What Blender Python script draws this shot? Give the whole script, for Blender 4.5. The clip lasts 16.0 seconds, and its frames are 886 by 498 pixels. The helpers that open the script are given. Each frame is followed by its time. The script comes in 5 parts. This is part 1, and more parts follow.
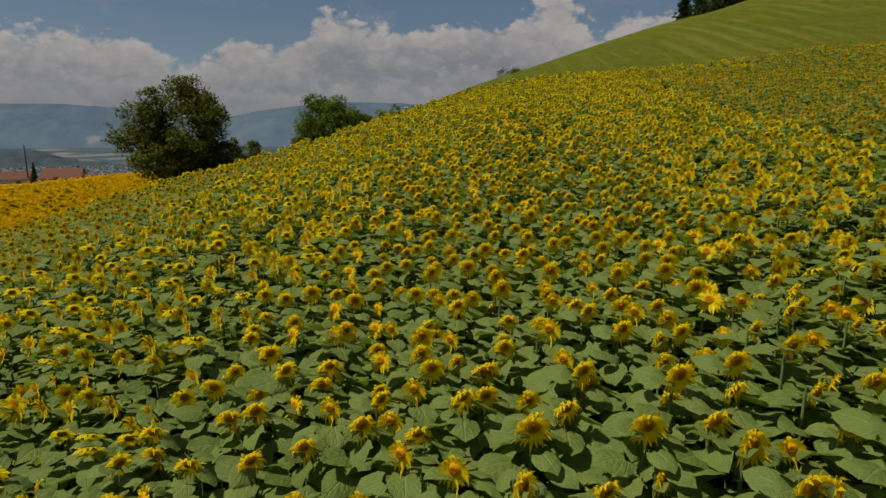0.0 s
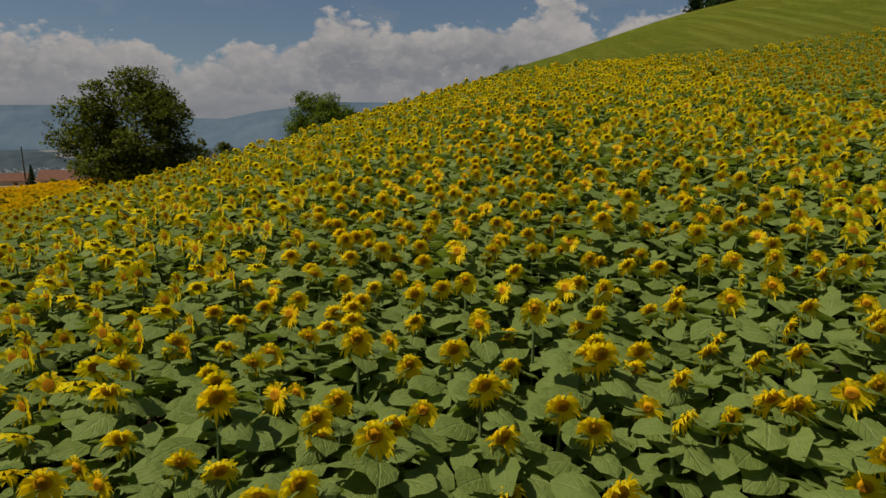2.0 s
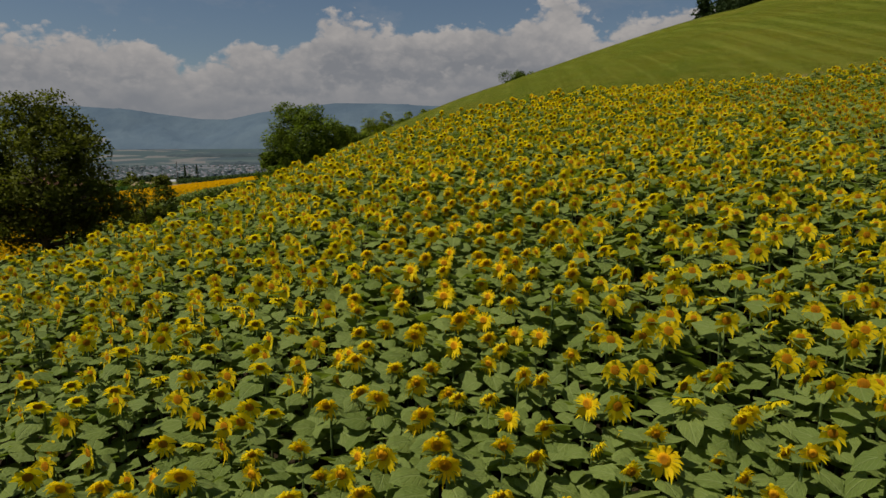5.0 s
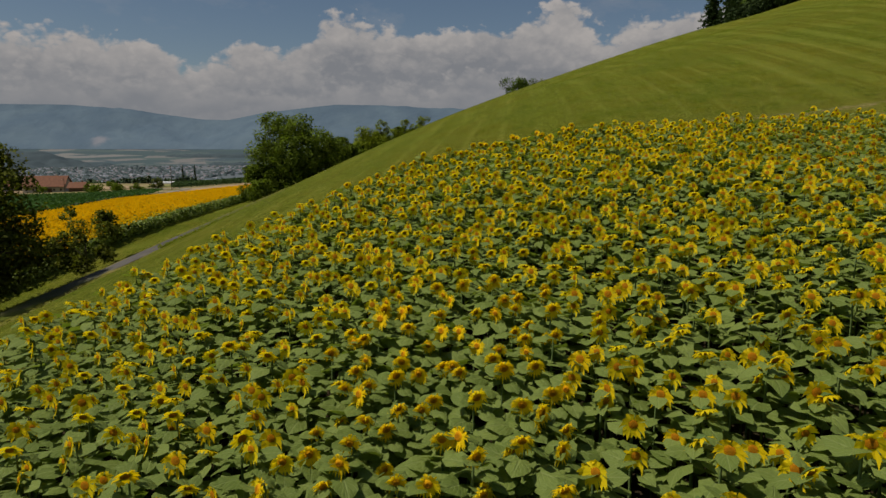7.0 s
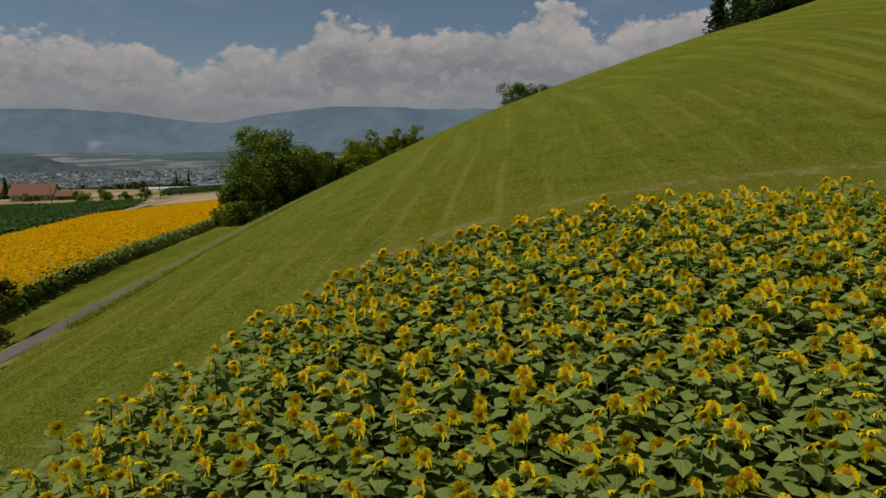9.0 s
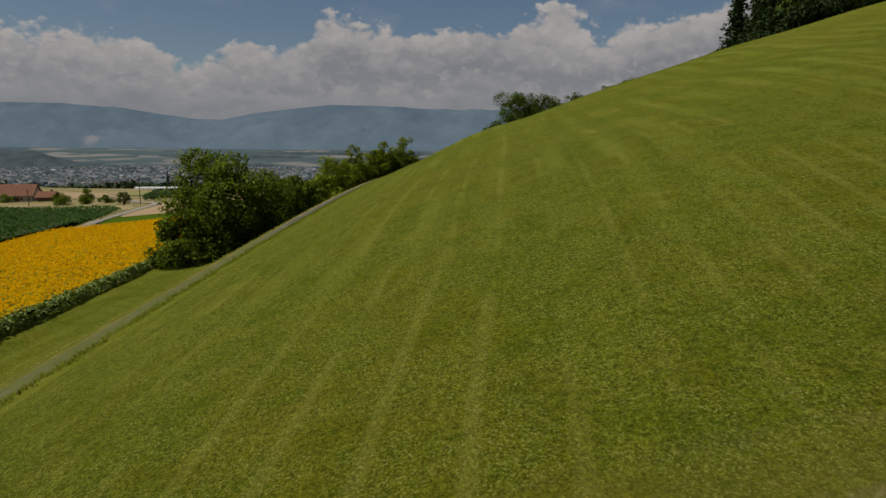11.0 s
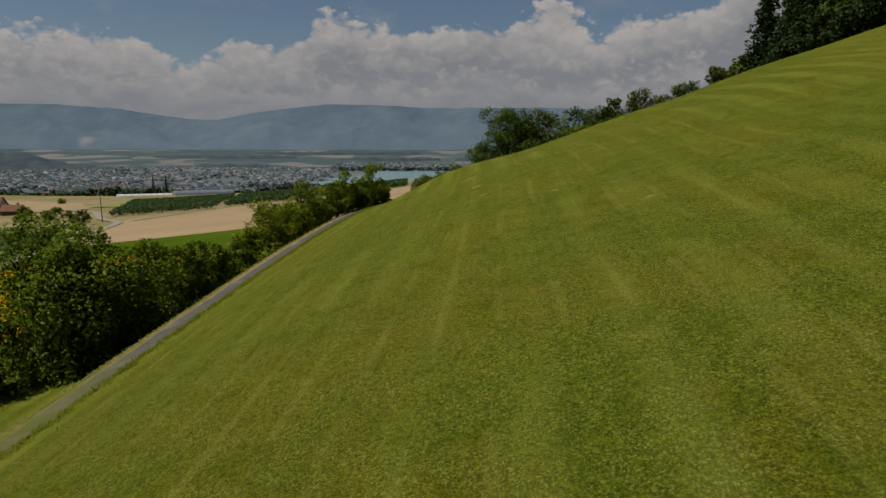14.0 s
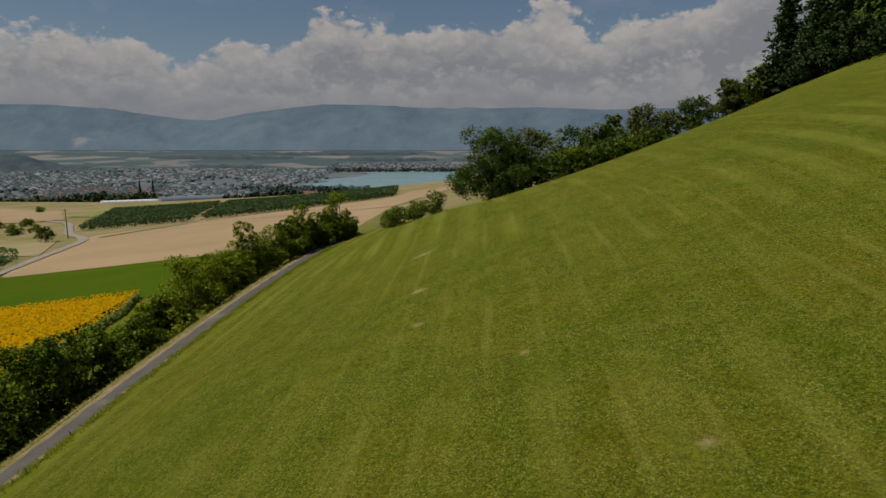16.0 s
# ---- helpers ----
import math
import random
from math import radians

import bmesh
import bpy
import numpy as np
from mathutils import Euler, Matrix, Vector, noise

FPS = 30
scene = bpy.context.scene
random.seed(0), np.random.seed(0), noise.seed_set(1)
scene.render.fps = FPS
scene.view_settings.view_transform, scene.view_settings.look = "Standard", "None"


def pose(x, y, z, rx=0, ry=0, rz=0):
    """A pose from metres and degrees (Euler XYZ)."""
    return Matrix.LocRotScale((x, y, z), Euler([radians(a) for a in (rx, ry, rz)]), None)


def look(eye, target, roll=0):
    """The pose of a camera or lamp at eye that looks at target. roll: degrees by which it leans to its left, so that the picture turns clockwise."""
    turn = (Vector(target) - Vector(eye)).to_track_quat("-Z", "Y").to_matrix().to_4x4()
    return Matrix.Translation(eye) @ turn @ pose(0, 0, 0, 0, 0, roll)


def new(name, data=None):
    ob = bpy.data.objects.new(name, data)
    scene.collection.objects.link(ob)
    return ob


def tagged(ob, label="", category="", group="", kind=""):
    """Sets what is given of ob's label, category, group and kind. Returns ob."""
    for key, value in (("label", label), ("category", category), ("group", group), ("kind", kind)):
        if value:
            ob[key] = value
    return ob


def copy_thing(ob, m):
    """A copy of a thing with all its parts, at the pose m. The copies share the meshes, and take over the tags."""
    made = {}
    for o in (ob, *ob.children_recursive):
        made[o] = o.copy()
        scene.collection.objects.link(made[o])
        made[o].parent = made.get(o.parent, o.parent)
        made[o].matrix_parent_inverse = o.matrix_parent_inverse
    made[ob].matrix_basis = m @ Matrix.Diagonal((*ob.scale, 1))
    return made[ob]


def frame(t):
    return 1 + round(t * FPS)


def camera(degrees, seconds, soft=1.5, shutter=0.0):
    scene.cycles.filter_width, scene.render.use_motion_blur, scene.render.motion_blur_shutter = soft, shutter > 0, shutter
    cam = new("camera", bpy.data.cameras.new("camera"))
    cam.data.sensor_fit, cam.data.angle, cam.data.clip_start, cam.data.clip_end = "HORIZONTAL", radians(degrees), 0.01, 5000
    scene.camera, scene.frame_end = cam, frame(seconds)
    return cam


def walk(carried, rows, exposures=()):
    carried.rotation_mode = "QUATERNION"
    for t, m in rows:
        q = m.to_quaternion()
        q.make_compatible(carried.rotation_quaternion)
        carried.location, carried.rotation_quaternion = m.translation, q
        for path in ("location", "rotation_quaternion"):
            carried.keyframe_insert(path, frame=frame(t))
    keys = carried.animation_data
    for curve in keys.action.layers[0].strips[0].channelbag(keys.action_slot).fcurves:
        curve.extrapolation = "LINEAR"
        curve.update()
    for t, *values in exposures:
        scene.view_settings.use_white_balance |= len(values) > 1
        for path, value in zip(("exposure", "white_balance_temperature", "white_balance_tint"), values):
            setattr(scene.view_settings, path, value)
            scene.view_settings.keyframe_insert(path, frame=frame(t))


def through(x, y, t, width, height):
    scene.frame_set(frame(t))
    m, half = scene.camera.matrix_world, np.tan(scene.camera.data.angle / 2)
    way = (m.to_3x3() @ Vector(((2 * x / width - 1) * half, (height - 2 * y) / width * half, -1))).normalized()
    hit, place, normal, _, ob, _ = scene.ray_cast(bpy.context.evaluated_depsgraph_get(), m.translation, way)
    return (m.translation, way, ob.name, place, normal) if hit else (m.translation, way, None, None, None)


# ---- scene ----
EXPOSURE = -0.10
cam = camera(73.7, 16.0)
PATH = [
    (0, (0.898, 2.743, 6.221), (0.876, 4.71, 5.858), -0.3),
    (0.5, (0.969, 4.392, 6.21), (0.944, 6.359, 5.845), -0.3),
    (1, (1.07, 6.276, 6.167), (1.04, 8.242, 5.803), -0.5),
    (1.5, (1.183, 7.85, 6.17), (1.151, 9.816, 5.806), -0.4),
    (2, (1.385, 9.54, 6.298), (1.352, 11.506, 5.934), -0.5),
    (2.5, (1.561, 10.891, 6.652), (1.525, 12.858, 6.288), -0.6),
    (3, (1.779, 12.377, 7.254), (1.742, 14.343, 6.891), -0.5),
    (3.5, (1.967, 13.72, 7.54), (1.93, 15.687, 7.178), -0.5),
    (6, (3.277, 21.285, 9.378), (3.237, 23.252, 9.019), -0.1),
    (6.5, (3.337, 22.727, 9.784), (3.299, 24.694, 9.428), 0.1),
    (7, (3.407, 24.307, 10.238), (3.369, 26.275, 9.884), 0.1),
    (7.5, (3.486, 25.907, 10.742), (3.45, 27.875, 10.388), 0.1),
    (8, (3.602, 27.713, 11.242), (3.567, 29.681, 10.889), 0.2),
    (8.5, (3.738, 29.807, 11.76), (3.704, 31.775, 11.407), 0.3),
    (9, (3.916, 32.222, 12.347), (3.885, 34.19, 11.995), -0.4),
    (9.5, (4.072, 35.04, 13.067), (4.04, 37.008, 12.714), 0.6),
    (10, (4.373, 38.432, 13.855), (4.348, 40.4, 13.505), 0.6),
    (12.5, (7.302, 57.441, 18.291), (7.281, 59.409, 17.932), 0.2),
    (13, (7.89, 61.034, 19.106), (7.87, 63.001, 18.746), -0.4),
    (13.5, (8.556, 64.772, 20.007), (8.538, 66.74, 19.649), 0.1),
    (14, (9.332, 68.609, 20.906), (9.315, 70.576, 20.548), 0.1),
    (14.5, (10.192, 72.527, 21.861), (10.178, 74.495, 21.503), 0.1),
    (15, (11.06, 76.424, 22.959), (11.047, 78.392, 22.599), 0.0),
    (15.5, (11.962, 80.4, 24.038), (11.953, 82.367, 23.678), -0.0),
    (16, (12.905, 84.297, 25.213), (12.897, 86.265, 24.853), -0.0),
]
walk(cam, [(t, look(eye, target, roll)) for t, eye, target, roll in PATH], exposures=[(0.0, EXPOSURE), (16.0, EXPOSURE)])

# ---- light ----
SUN_EL, SUN_AZ = radians(60), radians(-110)      # azimuth from +y towards +x
sun = new("sun", bpy.data.lights.new("sun", "SUN"))
sun.data.energy, sun.data.angle, sun.data.color = 4.1, radians(0.6), (1.0, 0.93, 0.80)
sun_dir = Vector((math.sin(SUN_AZ) * math.cos(SUN_EL), math.cos(SUN_AZ) * math.cos(SUN_EL), math.sin(SUN_EL)))
sun.matrix_world = look(sun_dir * 100, (0, 0, 0))


def make_world():
    """Clear summer sky above a long bank of cumulus that hangs over the mountains all round."""
    w = bpy.data.worlds.new("sky")
    scene.world = w
    w.use_nodes = True
    nt = w.node_tree
    nt.nodes.clear()
    N, L = nt.nodes.new, nt.links.new

    def math_node(op, a, b=None, c=None, clamp=False):
        n = N("ShaderNodeMath")
        n.operation, n.use_clamp = op, clamp
        for k, v in enumerate((a, b, c)):
            if v is None:
                continue
            if isinstance(v, (int, float)):
                n.inputs[k].default_value = v
            else:
                L(v, n.inputs[k])
        return n.outputs[0]

    def noise_node(vec, scale, detail, rough):
        n = N("ShaderNodeTexNoise")
        n.inputs["Scale"].default_value, n.inputs["Detail"].default_value, n.inputs["Roughness"].default_value = scale, detail, rough
        L(vec, n.inputs["Vector"])
        return n.outputs["Fac"]

    def mapped(vec, loc, scale):
        n = N("ShaderNodeMapping")
        n.inputs["Location"].default_value, n.inputs["Scale"].default_value = loc, scale
        L(vec, n.inputs["Vector"])
        return n.outputs[0]

    sky = N("ShaderNodeTexSky")
    sky.sky_type, sky.sun_disc, sky.sun_elevation, sky.sun_rotation = "NISHITA", False, SUN_EL, SUN_AZ
    sky.air_density, sky.dust_density, sky.ozone_density = 1.0, 0.6, 1.5
    coord = N("ShaderNodeTexCoord").outputs["Generated"]
    sep = N("ShaderNodeSeparateXYZ")
    L(coord, sep.inputs[0])
    el = sep.outputs["Z"]
    # three banks of cumulus stand one behind the other above the mountains, the farthest highest
    lean = sep.outputs["X"]

    def puffs(loc, scale):
        n = N("ShaderNodeTexVoronoi")
        n.feature, n.inputs["Scale"].default_value, n.inputs["Smoothness"].default_value = "SMOOTH_F1", scale, 0.45
        warp = N("ShaderNodeTexNoise")
        warp.inputs["Scale"].default_value, warp.inputs["Detail"].default_value = scale * 1.3, 4
        L(mapped(coord, loc, (1, 1, 1.5)), warp.inputs["Vector"])
        mixed = N("ShaderNodeMixRGB")
        mixed.blend_type, mixed.inputs[0].default_value = "LINEAR_LIGHT", 0.055
        L(mapped(coord, loc, (1, 1, 1.5)), mixed.inputs[1])
        L(warp.outputs["Color"], mixed.inputs[2])
        L(mixed.outputs[0], n.inputs["Vector"])
        return math_node("MULTIPLY_ADD", n.outputs["Distance"], -1.25, 1.0)

    def bank(base, slope, seed, thick, soft):
        loc = (seed, seed * 0.7, seed * 0.3)
        big = noise_node(mapped(coord, loc, (1, 1, 0.4)), 3.2, 2, 0.5)
        p1, p2 = puffs(loc, 9.0), puffs(loc, 26.0)
        fine = noise_node(mapped(coord, loc, (1, 1, 1.3)), 60, 5, 0.6)
        t = math_node("MULTIPLY_ADD", lean, slope, base)
        t = math_node("MULTIPLY_ADD", math_node("SUBTRACT", big, 0.5), 0.13, t)
        t = math_node("MULTIPLY_ADD", math_node("SUBTRACT", p1, 0.5), 0.060, t)
        t = math_node("MULTIPLY_ADD", math_node("SUBTRACT", p2, 0.5), 0.026, t)
        t = math_node("MULTIPLY_ADD", math_node("SUBTRACT", fine, 0.5), 0.022, t)
        depth = math_node("SUBTRACT", t, el)
        cover = math_node("MULTIPLY", depth, soft, clamp=True)
        lit = math_node("MULTIPLY_ADD", depth, -1.0 / thick, 1.0, clamp=True)
        lit = math_node("MULTIPLY_ADD", math_node("SUBTRACT", p2, 0.55), 0.75, lit)
        lit = math_node("MULTIPLY_ADD", math_node("SUBTRACT", fine, 0.5), 0.55, lit, clamp=True)
        return cover, lit

    mask, light = bank(0.198, 0.082, 2.3, 0.085, 75.0)
    for base, slope, seed, thick, soft, most in ((0.118, 0.03, 5.9, 0.06, 45.0, 0.75), (0.085, 0.02, 9.4, 0.045, 30.0, 0.7)):
        cover, lit = bank(base, slope, seed, thick, soft)
        cover = math_node("MULTIPLY", cover, most)
        keep = math_node("SUBTRACT", 1.0, cover)
        light = math_node("ADD", math_node("MULTIPLY", light, keep), math_node("MULTIPLY", lit, cover))
        mask = math_node("MAXIMUM", mask, cover)
    wisp = math_node("MULTIPLY_ADD", noise_node(mapped(coord, (2, 5, 1), (1, 1, 2.2)), 5, 6, 0.6), 5.0, -2.9, clamp=True)
    mask = math_node("MAXIMUM", mask, math_node("MULTIPLY", wisp, 0.3))
    ramp = N("ShaderNodeMixRGB")
    ramp.inputs[1].default_value, ramp.inputs[2].default_value = (0.40, 0.415, 0.45, 1), (0.80, 0.75, 0.72, 1)
    L(light, ramp.inputs[0])
    haze = math_node("MULTIPLY_ADD", el, -9.0, 1.15, clamp=True)
    low = N("ShaderNodeMixRGB")
    low.inputs[2].default_value = (0.42, 0.44, 0.475, 1)
    L(math_node("MULTIPLY", haze, 0.8), low.inputs[0])
    L(ramp.outputs[0], low.inputs[1])
    b_sky, b_cloud, mix, out = N("ShaderNodeBackground"), N("ShaderNodeBackground"), N("ShaderNodeMixShader"), N("ShaderNodeOutputWorld")
    L(sky.outputs[0], b_sky.inputs[0])
    L(low.outputs[0], b_cloud.inputs[0])
    b_sky.inputs[1].default_value, b_cloud.inputs[1].default_value = 0.05, 0.52
    hazy = math_node("MAXIMUM", mask, math_node("MULTIPLY_ADD", el, -9.0, 0.85, clamp=True))
    L(hazy, mix.inputs[0])
    L(b_sky.outputs[0], mix.inputs[1])
    L(b_cloud.outputs[0], mix.inputs[2])
    L(mix.outputs[0], out.inputs[0])


make_world()


# ---- materials ----
class Nodes:
    """Short hand for building a node material."""

    def __init__(self, name):
        self.mat = bpy.data.materials.new(name)
        self.mat.use_nodes = True
        self.nt = self.mat.node_tree
        self.nt.nodes.clear()

    def add(self, kind, **inputs):
        n = self.nt.nodes.new(kind)
        for k, v in inputs.items():
            self.put(n.inputs[k.replace("_", " ")], v)
        return n

    def put(self, socket, v):
        if isinstance(v, bpy.types.NodeSocket):
            self.nt.links.new(v, socket)
        elif isinstance(v, tuple) and socket.type == "RGBA" and len(v) == 3:
            socket.default_value = (*v, 1)
        else:
            socket.default_value = v

    def math(self, op, a, b=0.0, c=0.0, clamp=False):
        n = self.nt.nodes.new("ShaderNodeMath")
        n.operation, n.use_clamp = op, clamp
        for k, v in enumerate((a, b, c)):
            self.put(n.inputs[k], v)
        return n.outputs[0]

    def noise(self, scale, detail=5, rough=0.55, vector=None, stretch=None):
        vector = vector or self.position()
        if stretch:
            m = self.add("ShaderNodeMapping", Vector=vector, Scale=stretch)
            vector = m.outputs[0]
        return self.add("ShaderNodeTexNoise", Vector=vector, Scale=scale, Detail=detail, Roughness=rough).outputs["Fac"]

    def position(self):
        return self.add("ShaderNodeNewGeometry").outputs["Position"]

    def island(self):
        return self.add("ShaderNodeNewGeometry").outputs["Random Per Island"]

    def thing(self):
        return self.add("ShaderNodeObjectInfo").outputs["Random"]

    def attr(self, name):
        n = self.add("ShaderNodeAttribute")
        n.attribute_name = name
        return n.outputs["Fac"]

    def step(self, v, a, b):
        n = self.add("ShaderNodeMapRange", Value=v)
        n.interpolation_type = "SMOOTHSTEP"
        n.inputs["From Min"].default_value, n.inputs["From Max"].default_value = a, b
        return n.outputs[0]

    def mix(self, f, a, b, blend="MIX"):
        n = self.nt.nodes.new("ShaderNodeMixRGB")
        n.blend_type = blend
        self.put(n.inputs[0], f)
        self.put(n.inputs[1], a)
        self.put(n.inputs[2], b)
        return n.outputs[0]

    def ramp(self, f, *stops):
        n = self.nt.nodes.new("ShaderNodeValToRGB")
        while len(n.color_ramp.elements) < len(stops):
            n.color_ramp.elements.new(0.5)
        for e, (p, c) in zip(n.color_ramp.elements, stops):
            e.position, e.color = p, (*c, 1)
        self.put(n.inputs[0], f)
        return n.outputs[0]

    def done(self, colour, rough=0.7, bump=None, strength=0.3, distance=0.05, through=0.0, metal=0.0, spec=0.3, glow=None, through_colour=None):
        p = self.add("ShaderNodeBsdfPrincipled")
        self.put(p.inputs["Base Color"], colour)
        self.put(p.inputs["Roughness"], rough)
        self.put(p.inputs["Metallic"], metal)
        p.inputs["Specular IOR Level"].default_value = spec
        if glow:
            self.put(p.inputs["Emission Color"], glow[0])
            p.inputs["Emission Strength"].default_value = glow[1]
        if bump is not None:
            b = self.add("ShaderNodeBump", Height=bump, Strength=strength, Distance=distance)
            self.nt.links.new(b.outputs[0], p.inputs["Normal"])
        shader = p.outputs[0]
        if through:
            t = self.add("ShaderNodeBsdfTranslucent")
            self.put(t.inputs["Color"], through_colour or colour)
            m = self.add("ShaderNodeMixShader")
            self.put(m.inputs[0], through)
            self.nt.links.new(shader, m.inputs[1])
            self.nt.links.new(t.outputs[0], m.inputs[2])
            shader = m.outputs[0]
        o = self.add("ShaderNodeOutputMaterial")
        self.nt.links.new(shader, o.inputs[0])
        return self.mat


def leaf_material(name, dark, light, through=0.3, rough=0.7, glow=(1.4, 1.5, 0.5), pick="island", spec=0.12):
    n = Nodes(name)
    r = n.island() if pick == "island" else n.thing()
    lot = n.math("MULTIPLY_ADD", n.noise(0.9, 3), 0.9, n.math("MULTIPLY", r, 0.45))
    col = n.ramp(n.math("SUBTRACT", lot, 0.18), (0.0, dark), (1.0, light))
    col = n.mix(n.math("MULTIPLY", n.noise(14, 4), 0.45), col, tuple(0.75 * v for v in dark))
    tr = n.mix(1.0, col, glow, "MULTIPLY")
    return n.done(col, rough, n.noise(30, 4), 0.25, 0.02, through, spec=spec, through_colour=tr)


def plain_material(name, a, b, scale, rough=0.8, fine=40, strength=0.3, distance=0.03, metal=0.0, spec=0.15):
    n = Nodes(name)
    col = n.mix(n.step(n.noise(scale, 6, 0.6), 0.3, 0.7), a, b)
    col = n.mix(n.math("MULTIPLY", n.noise(fine, 5, 0.6), 0.5), col, tuple(0.6 * v for v in a))
    return n.done(col, rough, n.noise(fine, 5, 0.6), strength, distance, metal=metal, spec=spec)


def ground_material():
    """Mown meadow with swaths along the slope, a worn track by the crop, soil under the crop, and far-off a patchwork of fields."""
    n = Nodes("meadow_ground")
    pos = n.position()
    sep = n.add("ShaderNodeSeparateXYZ", Vector=pos)
    d, edge = n.attr("swath"), n.attr("edge")
    grass = n.mix(n.step(n.noise(0.10, 5), 0.3, 0.7), (0.090, 0.120, 0.005), (0.120, 0.138, 0.007))
    grass = n.mix(n.step(n.noise(1.3, 6, 0.62), 0.35, 0.72), grass, (0.070, 0.104, 0.006))
    grass = n.mix(n.step(n.noise(0.45, 6, 0.65), 0.52, 0.75), grass, (0.165, 0.152, 0.028))
    wob = n.math("MULTIPLY_ADD", n.noise(0.06, 3), 0.9, d)
    swath = n.math("SINE", n.math("MULTIPLY", wob, 2.15))
    swath = n.math("MULTIPLY", n.step(swath, -0.4, 1.0), n.step(n.noise(0.09, 4), 0.36, 0.60))
    grass = n.mix(n.math("MULTIPLY", swath, 0.28), grass, (0.175, 0.185, 0.022))
    swath2 = n.step(n.math("SINE", n.math("MULTIPLY", wob, 5.1)), 0.55, 1.0)
    grass = n.mix(n.math("MULTIPLY", swath2, 0.14), grass, (0.066, 0.098, 0.008))
    thin = n.math("MULTIPLY", n.step(n.math("SINE", n.math("MULTIPLY", wob, 13.0)), 0.1, 0.9), n.step(n.noise(0.12, 4), 0.38, 0.60))
    grass = n.mix(n.math("MULTIPLY", thin, 0.14), grass, (0.180, 0.190, 0.026))
    brown = n.math("MULTIPLY", n.step(n.noise(0.055, 6, 0.62), 0.50, 0.66), n.step(n.noise(2.2, 5, 0.7), 0.34, 0.66))
    grass = n.mix(n.math("MULTIPLY", brown, 0.6), grass, (0.150, 0.118, 0.018))
    clump = n.step(n.noise(5.5, 6, 0.7), 0.42, 0.66)
    grass = n.mix(n.math("MULTIPLY", clump, 0.55), grass, (0.185, 0.188, 0.022))
    grass = n.mix(n.math("MULTIPLY", n.step(n.noise(11, 5, 0.7), 0.5, 0.7), 0.5), grass, (0.048, 0.078, 0.006))
    line = n.math("MULTIPLY", n.step(n.math("SINE", n.math("MULTIPLY", wob, 3.3)), 0.72, 1.0), n.step(n.noise(0.16, 4), 0.42, 0.62))
    grass = n.mix(n.math("MULTIPLY", line, 0.18), grass, (0.215, 0.215, 0.038))
    speck = n.step(n.noise(11, 5, 0.8), 0.53, 0.64)
    grass = n.mix(n.math("MULTIPLY", speck, 0.7), grass, (0.27, 0.255, 0.065))
    dim = n.step(n.noise(8, 5, 0.8, stretch=(1, 0.7, 1)), 0.55, 0.68)
    grass = n.mix(n.math("MULTIPLY", dim, 0.6), grass, (0.042, 0.062, 0.004))
    olive = n.math("MULTIPLY", n.step(n.noise(0.16, 5, 0.6), 0.44, 0.62), n.step(n.noise(1.1, 5, 0.7), 0.30, 0.60))
    grass = n.mix(n.math("MULTIPLY", olive, 0.5), grass, (0.172, 0.142, 0.014))
    tuft = n.ramp(n.noise(6.5, 4, 0.72), (0.34, (0.48, 0.50, 0.46)), (0.50, (0.80, 0.80, 0.78)), (0.64, (1.0, 1.0, 1.0)))
    grass = n.mix(1.0, grass, tuft, "MULTIPLY")
    grain = n.ramp(n.noise(19, 3, 0.7), (0.38, (0.45, 0.46, 0.4)), (0.58, (1.0, 1.0, 1.0)))
    grass = n.mix(1.0, grass, grain, "MULTIPLY")
    grass = n.mix(1.0, grass, (1.14, 1.20, 0.80), "MULTIPLY")
    grass = n.mix(n.math("MULTIPLY", n.math("MULTIPLY", swath, n.step(n.noise(0.035, 4), 0.40, 0.62)), 0.26), grass, (0.235, 0.260, 0.045))
    grass = n.mix(n.math("MULTIPLY", n.math("MULTIPLY", swath2, n.step(n.noise(0.07, 4), 0.42, 0.62)), 0.10), grass, (0.060, 0.088, 0.008))
    grass = n.mix(n.math("MULTIPLY", line, 0.14), grass, (0.270, 0.275, 0.060))
    straw = n.math("MULTIPLY", n.step(n.noise(15, 4, 0.8), 0.53, 0.62), n.step(n.noise(0.8, 4, 0.6), 0.30, 0.56))
    grass = n.mix(n.math("MULTIPLY", straw, 0.55), grass, (0.37, 0.36, 0.09))
    worn = n.math("MULTIPLY", n.step(edge, 1.6, 3.2), n.math("SUBTRACT", 1.0, n.step(edge, 5.4, 7.2)))
    ruts = n.step(n.math("SINE", n.math("MULTIPLY", n.math("ADD", edge, n.noise(0.4, 2)), 3.6)), 0.1, 0.9)
    bare = n.math("MULTIPLY", n.math("MULTIPLY", worn, ruts), n.step(n.noise(0.9, 7, 0.75), 0.40, 0.62))
    grass = n.mix(n.math("MULTIPLY", worn, 0.4), grass, (0.150, 0.138, 0.022))
    grass = n.mix(n.math("MULTIPLY", n.math("MULTIPLY", bare, n.step(n.noise(3.5, 6, 0.75), 0.38, 0.62)), 0.8), grass, (0.28, 0.225, 0.12))
    spot = n.step(n.noise(0.23, 7, 0.7, stretch=(1, 0.5, 1)), 0.70, 0.76)
    grass = n.mix(n.math("MULTIPLY", spot, 0.7), grass, (0.30, 0.24, 0.13))
